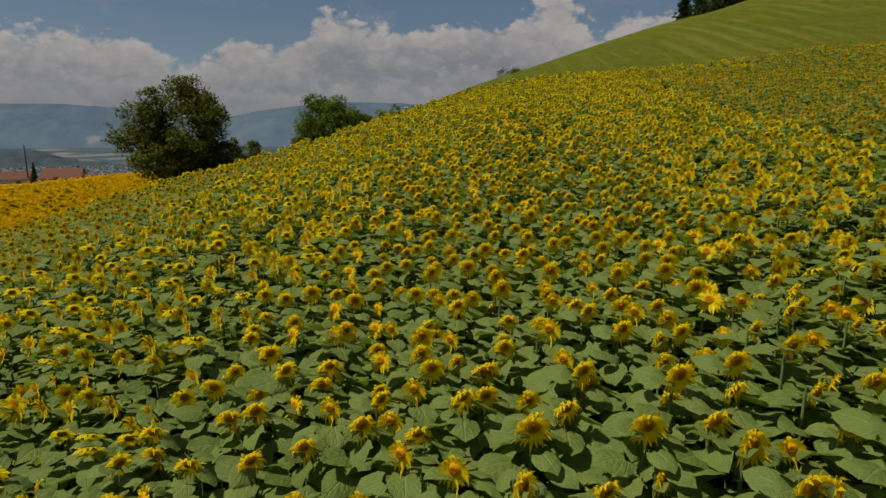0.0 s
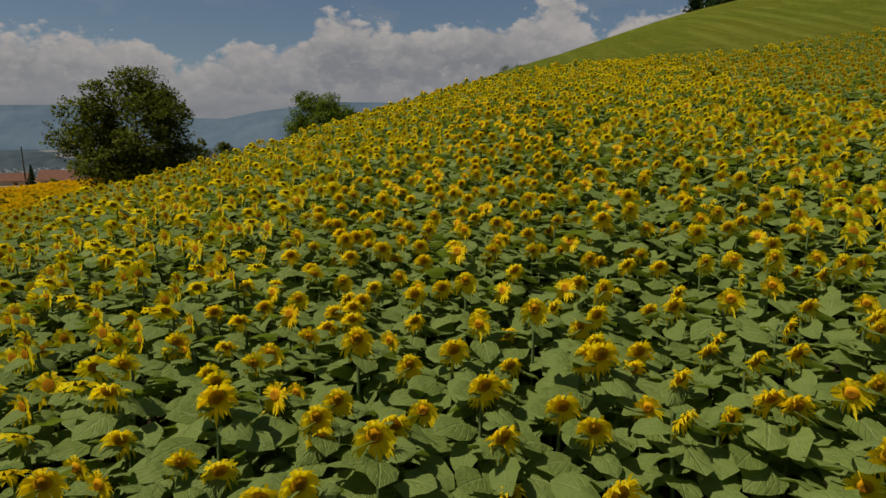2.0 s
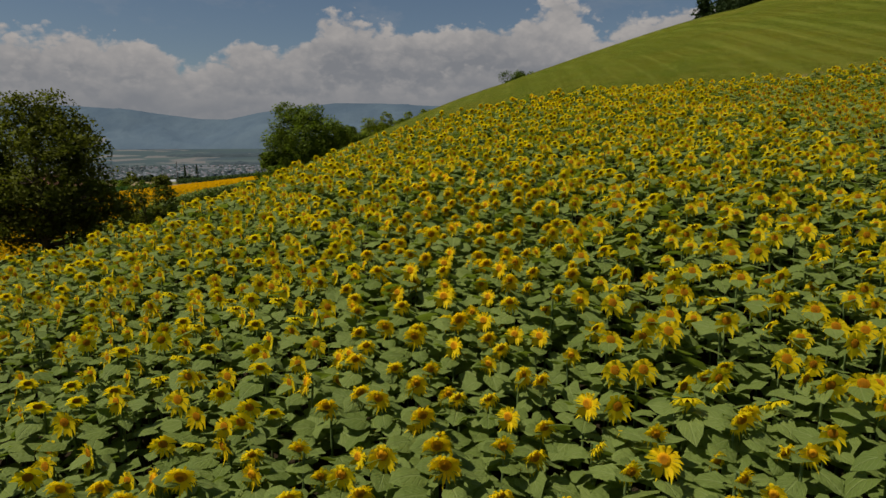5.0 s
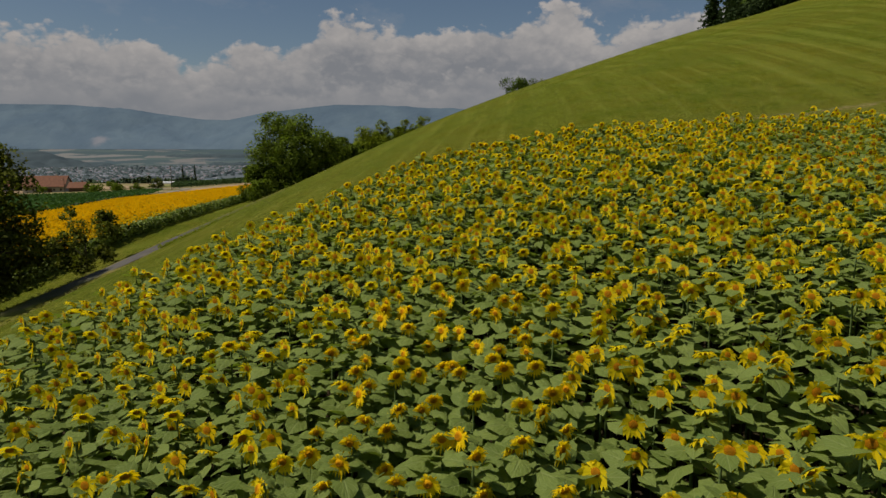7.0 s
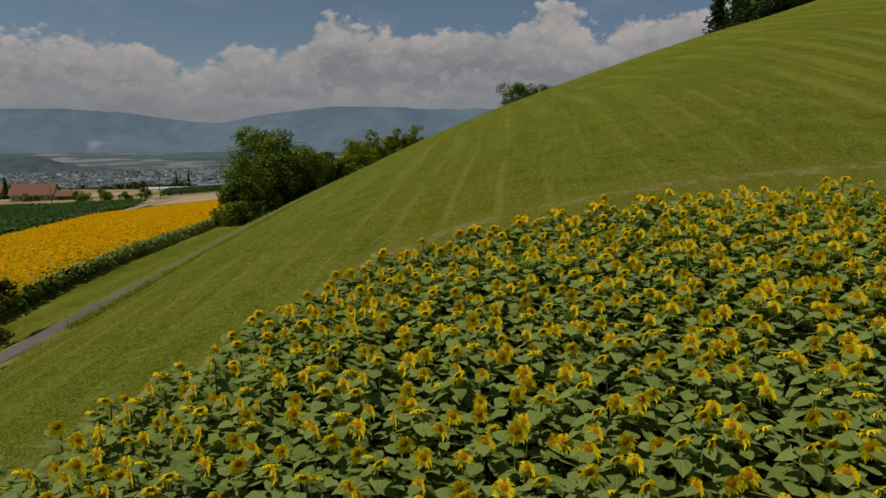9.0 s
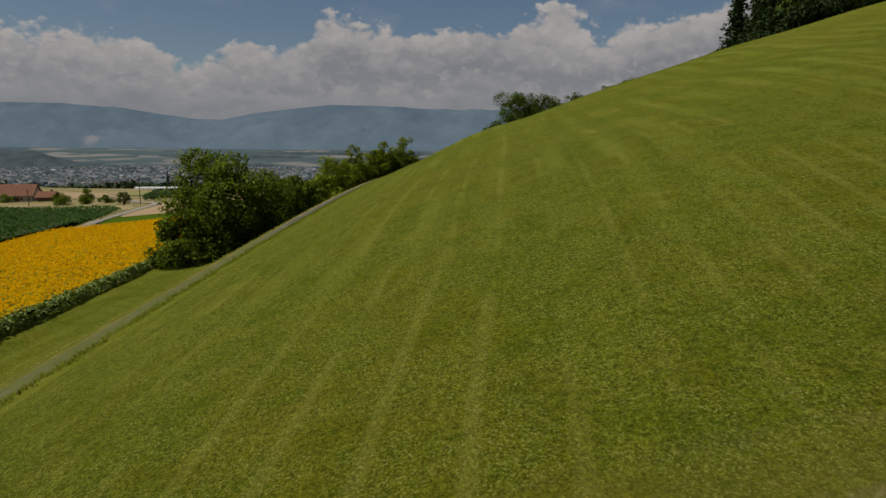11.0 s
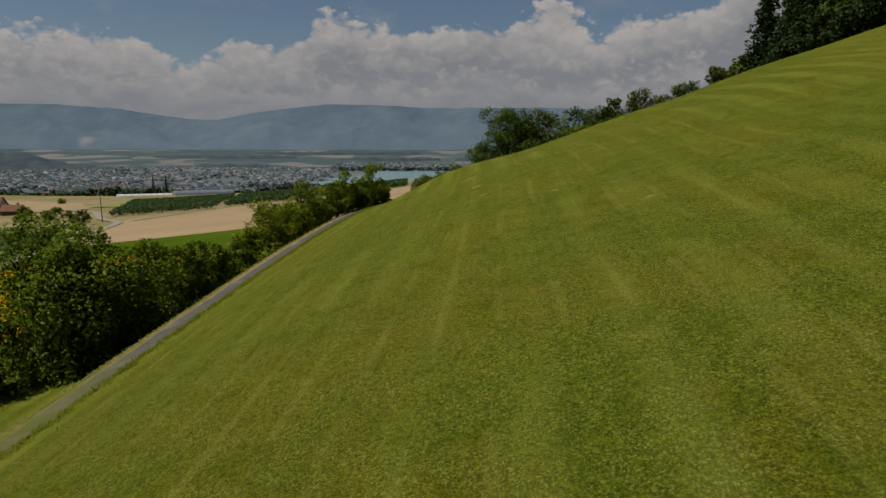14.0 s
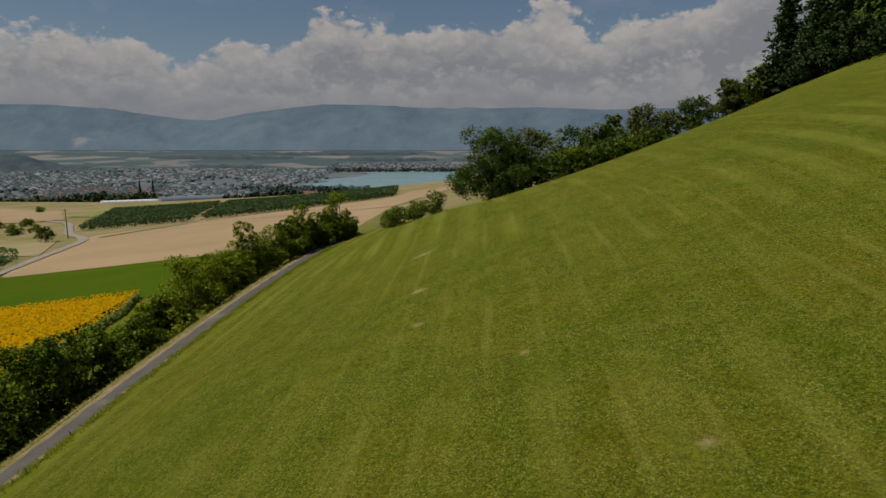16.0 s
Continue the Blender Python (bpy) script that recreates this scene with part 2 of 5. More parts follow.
    # trodden spots where the mower turned
    for sx, sy, size in ((11.4, 124.6, 1.5), (11.5, 114.4, 1.0), (11.7, 109.1, 0.6), (15.6, 103.6, 0.4), (19.0, 97.0, 0.45)):
        away = n.add("ShaderNodeVectorMath", )
        away.operation = "DISTANCE"
        n.put(away.inputs[0], n.add("ShaderNodeCombineXYZ", X=sep.outputs["X"], Y=sep.outputs["Y"]).outputs[0])
        away.inputs[1].default_value = (sx, sy, 0)
        bald = n.math("SUBTRACT", 1.0, n.step(n.math("MULTIPLY_ADD", n.noise(2.2, 5, 0.7), 1.6 * size, away.outputs["Value"]), 0.6 * size, 1.5 * size))
        grass = n.mix(n.math("MULTIPLY", bald, 0.75), grass, (0.33, 0.26, 0.12))
    soil = n.mix(n.noise(3, 6), (0.035, 0.026, 0.014), (0.065, 0.048, 0.028))
    near = n.mix(n.step(edge, -1.2, 0.3), soil, grass)
    # the plain: fields of straw, green and woods
    flat = n.add("ShaderNodeMapping", Vector=pos, Scale=(0.0034, 0.0040, 0.0))
    cells = n.add("ShaderNodeTexVoronoi", Vector=flat.outputs[0], Scale=1.0, Randomness=0.85)
    pick = n.add("ShaderNodeSeparateColor", Color=cells.outputs["Color"])
    land = n.ramp(pick.outputs[0], (0.0, (0.10, 0.15, 0.11)), (0.28, (0.17, 0.21, 0.15)), (0.45, (0.44, 0.37, 0.28)), (0.62, (0.15, 0.20, 0.14)), (0.78, (0.50, 0.43, 0.33)), (0.9, (0.09, 0.14, 0.12)))
    for e in (x for x in n.nt.nodes if x.type == "VALTORGB"):
        if len(e.color_ramp.elements) == 6:
            e.color_ramp.interpolation = "CONSTANT"
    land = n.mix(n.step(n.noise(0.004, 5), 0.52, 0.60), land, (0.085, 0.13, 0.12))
    # distance haze painted in: a pale blue mixed into the field colours
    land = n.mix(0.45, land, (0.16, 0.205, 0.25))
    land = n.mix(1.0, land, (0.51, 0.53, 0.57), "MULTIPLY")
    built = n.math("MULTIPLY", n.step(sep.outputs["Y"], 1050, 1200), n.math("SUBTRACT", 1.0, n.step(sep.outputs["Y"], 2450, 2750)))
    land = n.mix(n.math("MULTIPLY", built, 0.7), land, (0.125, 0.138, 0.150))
    mid = n.mix(n.step(n.noise(0.03, 4), 0.4, 0.62), (0.195, 0.175, 0.070), (0.270, 0.212, 0.118))
    col = n.mix(n.step(n.math("MULTIPLY_ADD", sep.outputs["X"], -0.6, sep.outputs["Y"]), 215, 330), near, mid)
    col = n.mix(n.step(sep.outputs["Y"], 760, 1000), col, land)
    rough = n.noise(7, 8, 0.75)
    return n.done(col, 0.9, rough, 0.8, 0.16, spec=0.04)


def disc_material():
    """Brown florets with a ring of orange pollen towards the rim."""
    n = Nodes("sunflower_disc")
    r = n.math("ADD", n.attr("along"), n.math("MULTIPLY", n.math("SUBTRACT", n.noise(60, 4), 0.5), 0.5))
    col = n.ramp(r, (0.0, (0.30, 0.150, 0.010)), (0.40, (0.36, 0.140, 0.007)), (0.68, (0.62, 0.28, 0.007)), (1.0, (0.80, 0.45, 0.008)))
    col = n.mix(n.math("MULTIPLY", n.noise(170, 3), 0.5), col, (0.22, 0.09, 0.006))
    return n.done(col, 1.0, n.noise(170, 3), 0.6, 0.01, spec=0.0)


def crop_leaf_material():
    """Broad rough sunflower leaf with a pale midrib and side veins, each leaf of its own green."""
    n = Nodes("sunflower_leaf")
    u, v = n.attr("across"), n.attr("along")
    lot = n.math("MULTIPLY_ADD", n.noise(0.8, 3), 0.8, n.math("MULTIPLY", n.island(), 0.5))
    col = n.ramp(n.math("SUBTRACT", lot, 0.18), (0.0, (0.118, 0.168, 0.030)), (1.0, (0.240, 0.296, 0.072)))
    col = n.mix(n.math("MULTIPLY", n.step(n.noise(26, 5, 0.65), 0.40, 0.70), 0.32), col, (0.115, 0.165, 0.034))
    dry = n.math("MULTIPLY", n.step(n.noise(5, 4, 0.7), 0.66, 0.74), n.step(v, 0.5, 1.0))
    col = n.mix(n.math("MULTIPLY", dry, 0.6), col, (0.26, 0.22, 0.07))
    rib = n.math("SUBTRACT", 1.0, n.step(u, 0.02, 0.11))
    side = n.step(n.math("SINE", n.math("MULTIPLY", n.math("MULTIPLY_ADD", u, -0.62, v), 30.0)), 0.62, 0.98)
    vein = n.math("MAXIMUM", rib, n.math("MULTIPLY", side, 0.7))
    col = n.mix(n.math("MULTIPLY", vein, 0.30), col, (0.34, 0.39, 0.15))
    high = n.math("MULTIPLY_ADD", vein, -0.5, n.math("MULTIPLY", n.noise(22, 4, 0.6), 1.6))
    tr = n.mix(1.0, col, (1.4, 1.5, 0.5), "MULTIPLY")
    return n.done(col, 0.6, high, 0.6, 0.022, 0.30, spec=0.2, through_colour=tr)


M_ground = ground_material()
M_petal = leaf_material("sunflower_petal", (0.94, 0.64, 0.005), (0.98, 0.84, 0.020), 0.52, 0.6, (1.15, 1.15, 0.5))
M_disc = disc_material()
M_bract = leaf_material("sunflower_bract", (0.10, 0.17, 0.04), (0.15, 0.22, 0.06), 0.2)
M_leaf = crop_leaf_material()
M_stem = plain_material("sunflower_stem", (0.13, 0.19, 0.06), (0.18, 0.24, 0.08), 20, 0.6)
M_far_petal = leaf_material("far_sunflower_petal", (0.56, 0.295, 0.002), (0.68, 0.41, 0.004), 0.35, 0.9, (1.1, 1.0, 0.4), spec=0.0)
M_bark = plain_material("bark", (0.10, 0.075, 0.05), (0.05, 0.04, 0.03), 6, 0.9, 30, 0.8, 0.05)
M_apple = leaf_material("orchard_tree_leaf", (0.095, 0.118, 0.014), (0.190, 0.200, 0.032), 0.34)
M_bright_leaf = leaf_material("bright_leaf", (0.160, 0.215, 0.015), (0.330, 0.375, 0.038), 0.40)
M_walnut_crown = leaf_material("walnut_crown_leaf", (0.095, 0.150, 0.016), (0.215, 0.275, 0.038), 0.38)
M_hedge = leaf_material("hedge_leaf", (0.092, 0.148, 0.013), (0.225, 0.285, 0.034), 0.38)
M_oak = leaf_material("oak_leaf", (0.068, 0.115, 0.020), (0.145, 0.200, 0.038), 0.35)
M_birch = leaf_material("birch_leaf", (0.10, 0.125, 0.035), (0.19, 0.21, 0.07), 0.35)
M_fir = leaf_material("fir_needles", (0.022, 0.042, 0.014), (0.055, 0.085, 0.024), 0.15)
M_orchard = leaf_material("orchard_row_leaf", (0.045, 0.085, 0.030), (0.085, 0.13, 0.05), 0.2)
M_maize = leaf_material("maize_leaf", (0.040, 0.095, 0.020), (0.075, 0.15, 0.035), 0.25)
M_blade = leaf_material("grass_blade", (0.085, 0.125, 0.005), (0.20, 0.195, 0.020), 0.4, 0.9)
M_dry = leaf_material("dry_grass_blade", (0.15, 0.17, 0.025), (0.30, 0.27, 0.08), 0.4, 0.8)


def lane_material():
    """Old asphalt with patches; its older stretch is overgrown to two faint earth ruts."""
    n = Nodes("lane_asphalt")
    # brown grey asphalt, its colour taken darker to include the hedge's shadow
    col = n.mix(n.step(n.noise(0.5, 6, 0.6), 0.3, 0.7), (0.118, 0.108, 0.099), (0.086, 0.078, 0.070))
    col = n.mix(n.math("MULTIPLY", n.noise(50, 4), 0.5), col, (0.07, 0.068, 0.066))
    col = n.mix(n.math("MULTIPLY", n.step(n.noise(0.25, 5, 0.6), 0.58, 0.66), 0.6), col, (0.17, 0.15, 0.12))
    y = n.add("ShaderNodeSeparateXYZ", Vector=n.position()).outputs["Y"]
    grown_over = n.math("MULTIPLY", n.step(y, 62, 68), n.math("SUBTRACT", 1.0, n.step(y, 96, 108)))
    worn = n.math("MAXIMUM", n.math("SUBTRACT", 1.0, n.step(y, 48, 57)), n.math("MULTIPLY", grown_over, 0.8))
    earth = n.mix(n.step(n.noise(0.8, 7, 0.72), 0.44, 0.64), (0.092, 0.108, 0.014), (0.140, 0.122, 0.058))
    earth = n.mix(n.math("MULTIPLY", n.step(n.noise(6, 5, 0.7), 0.45, 0.65), 0.6), earth, (0.07, 0.092, 0.010))
    col = n.mix(worn, col, earth)
    return n.done(col, 0.9, n.noise(40, 5, 0.6), 0.4, 0.02, spec=0.1)


def verge_material():
    """Trodden brown earth under the hedge, dry grass along the overgrown stretch."""
    n = Nodes("verge_soil")
    soil = n.mix(n.step(n.noise(0.9, 6, 0.65), 0.34, 0.66), (0.29, 0.215, 0.135), (0.185, 0.150, 0.070))
    soil = n.mix(n.math("MULTIPLY", n.step(n.noise(5, 6, 0.7), 0.45, 0.65), 0.5), soil, (0.12, 0.125, 0.03))
    y = n.add("ShaderNodeSeparateXYZ", Vector=n.position()).outputs["Y"]
    grown = n.mix(n.step(n.noise(0.6, 7, 0.7), 0.42, 0.66), (0.118, 0.118, 0.016), (0.200, 0.162, 0.060))
    grown = n.mix(n.math("MULTIPLY", n.step(n.noise(7, 5, 0.7), 0.45, 0.65), 0.5), grown, (0.065, 0.09, 0.010))
    col = n.mix(n.step(y, 92, 124), grown, soil)
    return n.done(col, 0.95, n.noise(14, 6, 0.7), 0.7, 0.06, spec=0.05)


M_asphalt = lane_material()
M_gravel = verge_material()
M_bank = plain_material("bank_grass", (0.105, 0.125, 0.008), (0.150, 0.148, 0.022), 0.7, 0.95, 9, 0.7, 0.06, spec=0.04)
M_track = plain_material("gravel_track", (0.31, 0.28, 0.235), (0.25, 0.225, 0.18), 0.2, 0.95, 4, 0.3, 0.05)
M_stubble = plain_material("straw_stubble", (0.38, 0.275, 0.160), (0.31, 0.225, 0.125), 0.035, 0.95, 1.2, 0.4, 0.1)
M_stubble2 = plain_material("pale_stubble", (0.34, 0.27, 0.15), (0.22, 0.20, 0.08), 0.05, 0.95, 1.5, 0.4, 0.1)
M_green = plain_material("bright_meadow", (0.050, 0.095, 0.002), (0.078, 0.112, 0.003), 0.05, 0.9, 2.0, 0.4, 0.1, spec=0.03)
M_meadow2 = plain_material("dry_meadow", (0.20, 0.215, 0.065), (0.28, 0.26, 0.10), 0.03, 0.9, 1.0, 0.4, 0.1)
# dark green brown that paints the shade inside the maize
M_maize_shade = plain_material("maize_shade", (0.035, 0.055, 0.015), (0.05, 0.045, 0.02), 0.8, 0.95, 4, 0.5, 0.1)
M_crop_floor = plain_material("lower_crop", (0.50, 0.300, 0.003), (0.36, 0.235, 0.005), 3.0, 0.95, 9, 0.9, 0.25, spec=0.0)
M_water = Nodes("lake_water")
M_water = M_water.done(M_water.mix(M_water.noise(0.01, 4), (0.16, 0.255, 0.27), (0.19, 0.29, 0.30)), 0.25, M_water.noise(0.3, 4), 0.05, 0.1, spec=0.4)
M_tile = plain_material("clay_roof_tile", (0.22, 0.100, 0.060), (0.135, 0.068, 0.046), 0.8, 0.85, 5, 0.5, 0.05)
M_wall = plain_material("rendered_wall", (0.50, 0.44, 0.36), (0.42, 0.37, 0.30), 0.7, 0.9, 8, 0.2, 0.02)
M_timber = plain_material("barn_timber", (0.15, 0.09, 0.055), (0.10, 0.065, 0.04), 1.5, 0.85, 10, 0.5, 0.03)
M_glass = plain_material("window_glass", (0.02, 0.025, 0.03), (0.03, 0.035, 0.04), 1, 0.1, 3, 0.05, 0.01, spec=0.6)
M_plastic = plain_material("greenhouse_cover", (0.76, 0.77, 0.76), (0.66, 0.67, 0.67), 0.1, 0.5, 2, 0.1, 0.02)
M_solar = plain_material("metal_roof_sheet", (0.15, 0.18, 0.225), (0.20, 0.23, 0.27), 0.1, 0.4, 2, 0.1, 0.02)
M_pole = plain_material("pole_wood", (0.085, 0.065, 0.05), (0.06, 0.048, 0.038), 3, 0.9, 20, 0.5, 0.02)


def town_material():
    n = Nodes("town_roofs_and_walls")
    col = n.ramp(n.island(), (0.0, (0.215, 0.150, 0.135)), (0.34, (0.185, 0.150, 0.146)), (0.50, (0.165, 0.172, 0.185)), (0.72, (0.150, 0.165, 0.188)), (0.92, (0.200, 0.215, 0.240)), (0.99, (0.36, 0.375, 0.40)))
    # blue grey mixed into the roof colours paints the haze of distance
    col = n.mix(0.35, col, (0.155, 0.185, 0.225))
    return n.done(col, 0.8, n.noise(0.5, 3), 0.2, 0.2)


M_town = town_material()
M_old_roof = plain_material("old_town_roofs", (0.215, 0.135, 0.115), (0.165, 0.118, 0.112), 0.02, 0.9, 0.5, 0.1, 0.1)
# wall colours lean to blue, haze put into the paint
M_town_wall = Nodes("town_wall")
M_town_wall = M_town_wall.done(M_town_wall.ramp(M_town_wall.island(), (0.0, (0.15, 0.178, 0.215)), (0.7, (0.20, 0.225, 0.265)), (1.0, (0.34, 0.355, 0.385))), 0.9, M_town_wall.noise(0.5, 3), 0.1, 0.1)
# far woods: haze painted as blue in the leaf colour
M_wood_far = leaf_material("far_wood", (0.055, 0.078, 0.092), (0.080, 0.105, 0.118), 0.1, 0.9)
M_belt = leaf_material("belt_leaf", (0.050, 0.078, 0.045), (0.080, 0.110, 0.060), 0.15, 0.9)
# town trees carry the same painted blue haze
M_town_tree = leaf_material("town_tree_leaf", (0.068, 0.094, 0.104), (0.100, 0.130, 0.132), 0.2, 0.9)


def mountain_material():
    """Wooded mountains, a plain backdrop: ten kilometres of summer haze put into colour and glow."""
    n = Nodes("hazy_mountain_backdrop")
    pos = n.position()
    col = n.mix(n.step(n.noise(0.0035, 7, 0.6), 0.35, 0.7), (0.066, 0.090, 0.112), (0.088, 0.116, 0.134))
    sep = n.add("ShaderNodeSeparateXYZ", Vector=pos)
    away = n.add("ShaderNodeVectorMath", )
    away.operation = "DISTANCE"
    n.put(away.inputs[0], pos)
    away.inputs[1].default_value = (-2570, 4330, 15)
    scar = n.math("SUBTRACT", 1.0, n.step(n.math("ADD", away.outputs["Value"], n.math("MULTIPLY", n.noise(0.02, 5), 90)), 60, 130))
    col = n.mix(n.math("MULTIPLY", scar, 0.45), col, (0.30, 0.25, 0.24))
    # blue haze painted as emission, stronger towards the foot
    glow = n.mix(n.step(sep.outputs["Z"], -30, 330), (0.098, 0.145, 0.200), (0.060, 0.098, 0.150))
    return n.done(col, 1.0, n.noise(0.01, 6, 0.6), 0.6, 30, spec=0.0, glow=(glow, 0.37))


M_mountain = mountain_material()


# ---- building helpers ----
def mesh_data(name, verts, faces, mats, index=None, smooth_faces=False, normals=None):
    """A mesh from arrays: faces is an integer array with three or four columns."""
    verts, faces = np.asarray(verts, np.float32), np.asarray(faces, np.int32)
    me = bpy.data.meshes.new(name)
    k = faces.shape[1]
    me.vertices.add(len(verts))
    me.vertices.foreach_set("co", verts.ravel())
    me.loops.add(faces.size)
    me.loops.foreach_set("vertex_index", faces.ravel())
    me.polygons.add(len(faces))
    me.polygons.foreach_set("loop_start", np.arange(0, faces.size, k, dtype=np.int32))
    for m in mats:
        me.materials.append(m)
    if index is not None:
        me.polygons.foreach_set("material_index", np.asarray(index, np.int32))
    me.polygons.foreach_set("use_smooth", np.full(len(faces), smooth_faces))
    me.update(calc_edges=True)
    me.validate()
    if normals is not None:
        me.normals_split_custom_set_from_vertices(normals.tolist())
    return me


def part(name, bm, material, parent, label=""):
    """Links a bmesh as one mesh object under a thing or under a part."""
    me = bpy.data.meshes.new(name)
    bm.to_mesh(me)
    bm.free()
    me.materials.append(material)
    ob = new(name, me)
    ob.parent = parent
    return tagged(ob, label)


def child(name, me, parent, label=""):
    ob = new(name, me)
    ob.parent = parent
    return tagged(ob, label)


def empty(name, x, y, z=None, turn=0.0):
    ob = new(name)
    ob.matrix_basis = pose(x, y, float(ground(x, y)) if z is None else z, 0, 0, turn)
    return ob


def tube(points, radii, sides=7):
    """A tapered tube along points: vertices and quads."""
    points, rings = np.asarray(points, float), []
    for k, p in enumerate(points):
        t = points[min(k + 1, len(points) - 1)] - points[max(k - 1, 0)]
        t = t / np.linalg.norm(t)
        a = np.cross(t, (0.31, 0.95, 0.05))
        a /= np.linalg.norm(a)
        b = np.cross(t, a)
        w = np.linspace(0, 2 * np.pi, sides, endpoint=False)
        rings.append(p + radii[k] * (np.cos(w)[:, None] * a + np.sin(w)[:, None] * b))
    faces = []
    for k in range(len(points) - 1):
        for s in range(sides):
            faces.append((k * sides + s, k * sides + (s + 1) % sides, (k + 1) * sides + (s + 1) % sides, (k + 1) * sides + s))
    return np.concatenate(rings), np.array(faces)


def joined(pieces):
    """Joins (verts, faces) pairs into one pair."""
    v, f, n = [], [], 0
    for a, b in pieces:
        v.append(a)
        f.append(b + n)
        n += len(a)
    return np.concatenate(v), np.concatenate(f)


def box(bm, x0, y0, z0, x1, y1, z1, bevel=0.0):
    m = Matrix.Translation(((x0 + x1) / 2, (y0 + y1) / 2, (z0 + z1) / 2)) @ Matrix.Diagonal((x1 - x0, y1 - y0, z1 - z0, 1))
    made = bmesh.ops.create_cube(bm, size=1, matrix=m)
    if bevel:
        edges = list({e for v in made["verts"] for e in v.link_edges})
        bmesh.ops.bevel(bm, geom=edges, offset=bevel, segments=1, affect="EDGES")


# ---- the shape of the land ----
LANE_X = (4.334e-08, -1.476e-05, 0.00132, 0.08191, -21.75)
LANE_Z = (2.145e-08, -9.824e-06, 0.001087, 0.05628, -1.55)
HILL = ((1, 0, 15.901), (1, 1, 0.662), (1, 2, -5.953), (1, 3, -0.301), (1, 4, 0.981), (2, 0, -4.639), (2, 1, 4.096),
        (2, 2, 1.046), (2, 3, -0.929), (3, 0, 0.585), (3, 1, -0.791), (3, 2, 0.341))


def smooth(a, b, v):
    s = np.clip((v - a) / (b - a), 0.0, 1.0)
    return s * s * (3 - 2 * s)


def lane_x(y):
    return np.polyval(LANE_X, np.clip(y, -40.0, 225.0))


def valley(x, y):
    """Falling farmland beside the hill, the plain with the town and the foot of the mountains."""
    u, v = np.clip(x, -700, 150) / 100, np.clip(y, -100, 900) / 100
    near = 5.844 + 12.914 * u - 0.381 * v + 1.755 * u * u - 0.195 * u * v - 0.41 * v * v
    near = np.maximum(near, -60.0)
    far = -98 + 62 * smooth(2700, 4600, y)
    return near + (far - near) * smooth(740, 1080, y + 0.25 * np.abs(x))


def ground(x, y):
    """Height of the ground in metres."""
    x, y = np.asarray(x, float), np.asarray(y, float)
    yc = np.clip(y, -20.0, 186.0)
    xc = np.minimum(x, 28 + 0.66 * np.maximum(yc, 0))
    d = xc - lane_x(yc)
    d = d * (0.5 + 0.5 * smooth(0.6, 4.5, np.abs(d)))
    u, v = np.maximum(d, -12.0) / 30, (yc - 90) / 60
    hill = np.polyval(LANE_Z, yc) + sum(c * u ** i * v ** j for i, j, c in HILL) + 0.12 * (x - xc)
    hill = hill - 0.16 * (y - yc)
    for bx, by, sx, sy, dz in ((32, 106, 14, 9, -0.9), (10, 143, 8, 10, 1.3), (29, 145, 8, 8, -0.25), (26, 134, 9, 6, 0.4), (33, 163, 9, 8, -0.6), (46, 138, 10, 14, 0.5), (80, 152, 12, 22, -1.3), (18, 45, 8, 8, -0.7), (18, 94, 10, 11, -0.9), (60, 122, 13, 13, -1.6)):
        hill = hill + dz * np.exp(-((x - bx) / sx) ** 2 - ((y - by) / sy) ** 2)
    w = smooth(-16.0, -3.0, x - lane_x(y)) * (1 - smooth(215, 330, y)) * (1 - smooth(260, 500, x))
    return hill * w + valley(x, y) * (1 - w)


EDGE_X = (-60, -19, -10.6, -5.4, -3.4, -1.2, 1.4, 4, 8, 12, 20, 38, 80)
EDGE_Y = (19, 27.5, 31, 35.8, 39.5, 42.7, 46.1, 47.4, 48.0, 48.3, 47.7, 49.1, 56)


def crop_edge(x):
    """Far edge of the sunflower crop, along x."""
    return np.interp(x, EDGE_X, EDGE_Y)


def spread(a, b, step, lo, hi, grow=1.07):
    """Coordinates with even steps from a to b that grow towards lo and hi."""
    mid = list(np.arange(a, b, step))
    up, s = [b], step
    while up[-1] < hi:
        s *= grow
        up.append(min(up[-1] + s, hi))
    down, s = [a], step
    while down[-1] > lo:
        s *= grow
        down.append(max(down[-1] - s, lo))
    return np.array(down[:0:-1] + mid + up)


def make_ground():
    xs, ys = spread(-45, 80, 1.25, -4800, 4800), spread(-6, 205, 1.25, -400, 4880, 1.055)
    X, Y = np.meshgrid(xs, ys)
    Z = ground(X, Y)
    n, m = X.shape
    i = np.arange(n * m).reshape(n, m)
    faces = np.stack([i[:-1, :-1], i[:-1, 1:], i[1:, 1:], i[1:, :-1]], -1).reshape(-1, 4)
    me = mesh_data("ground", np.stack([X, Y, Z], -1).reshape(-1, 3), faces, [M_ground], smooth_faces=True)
    edge = np.maximum(np.maximum(Y - crop_edge(X), lane_x(Y) + 2.2 - X), X - 46)
    for name, v in (("swath", X - lane_x(Y)), ("edge", edge)):
        me.attributes.new(name, "FLOAT", "POINT").data.foreach_set("value", v.ravel().astype(np.float32))
    tagged(new("ground", me), "sloping mown meadow falling to farmland and a plain", "ground", kind="structure")


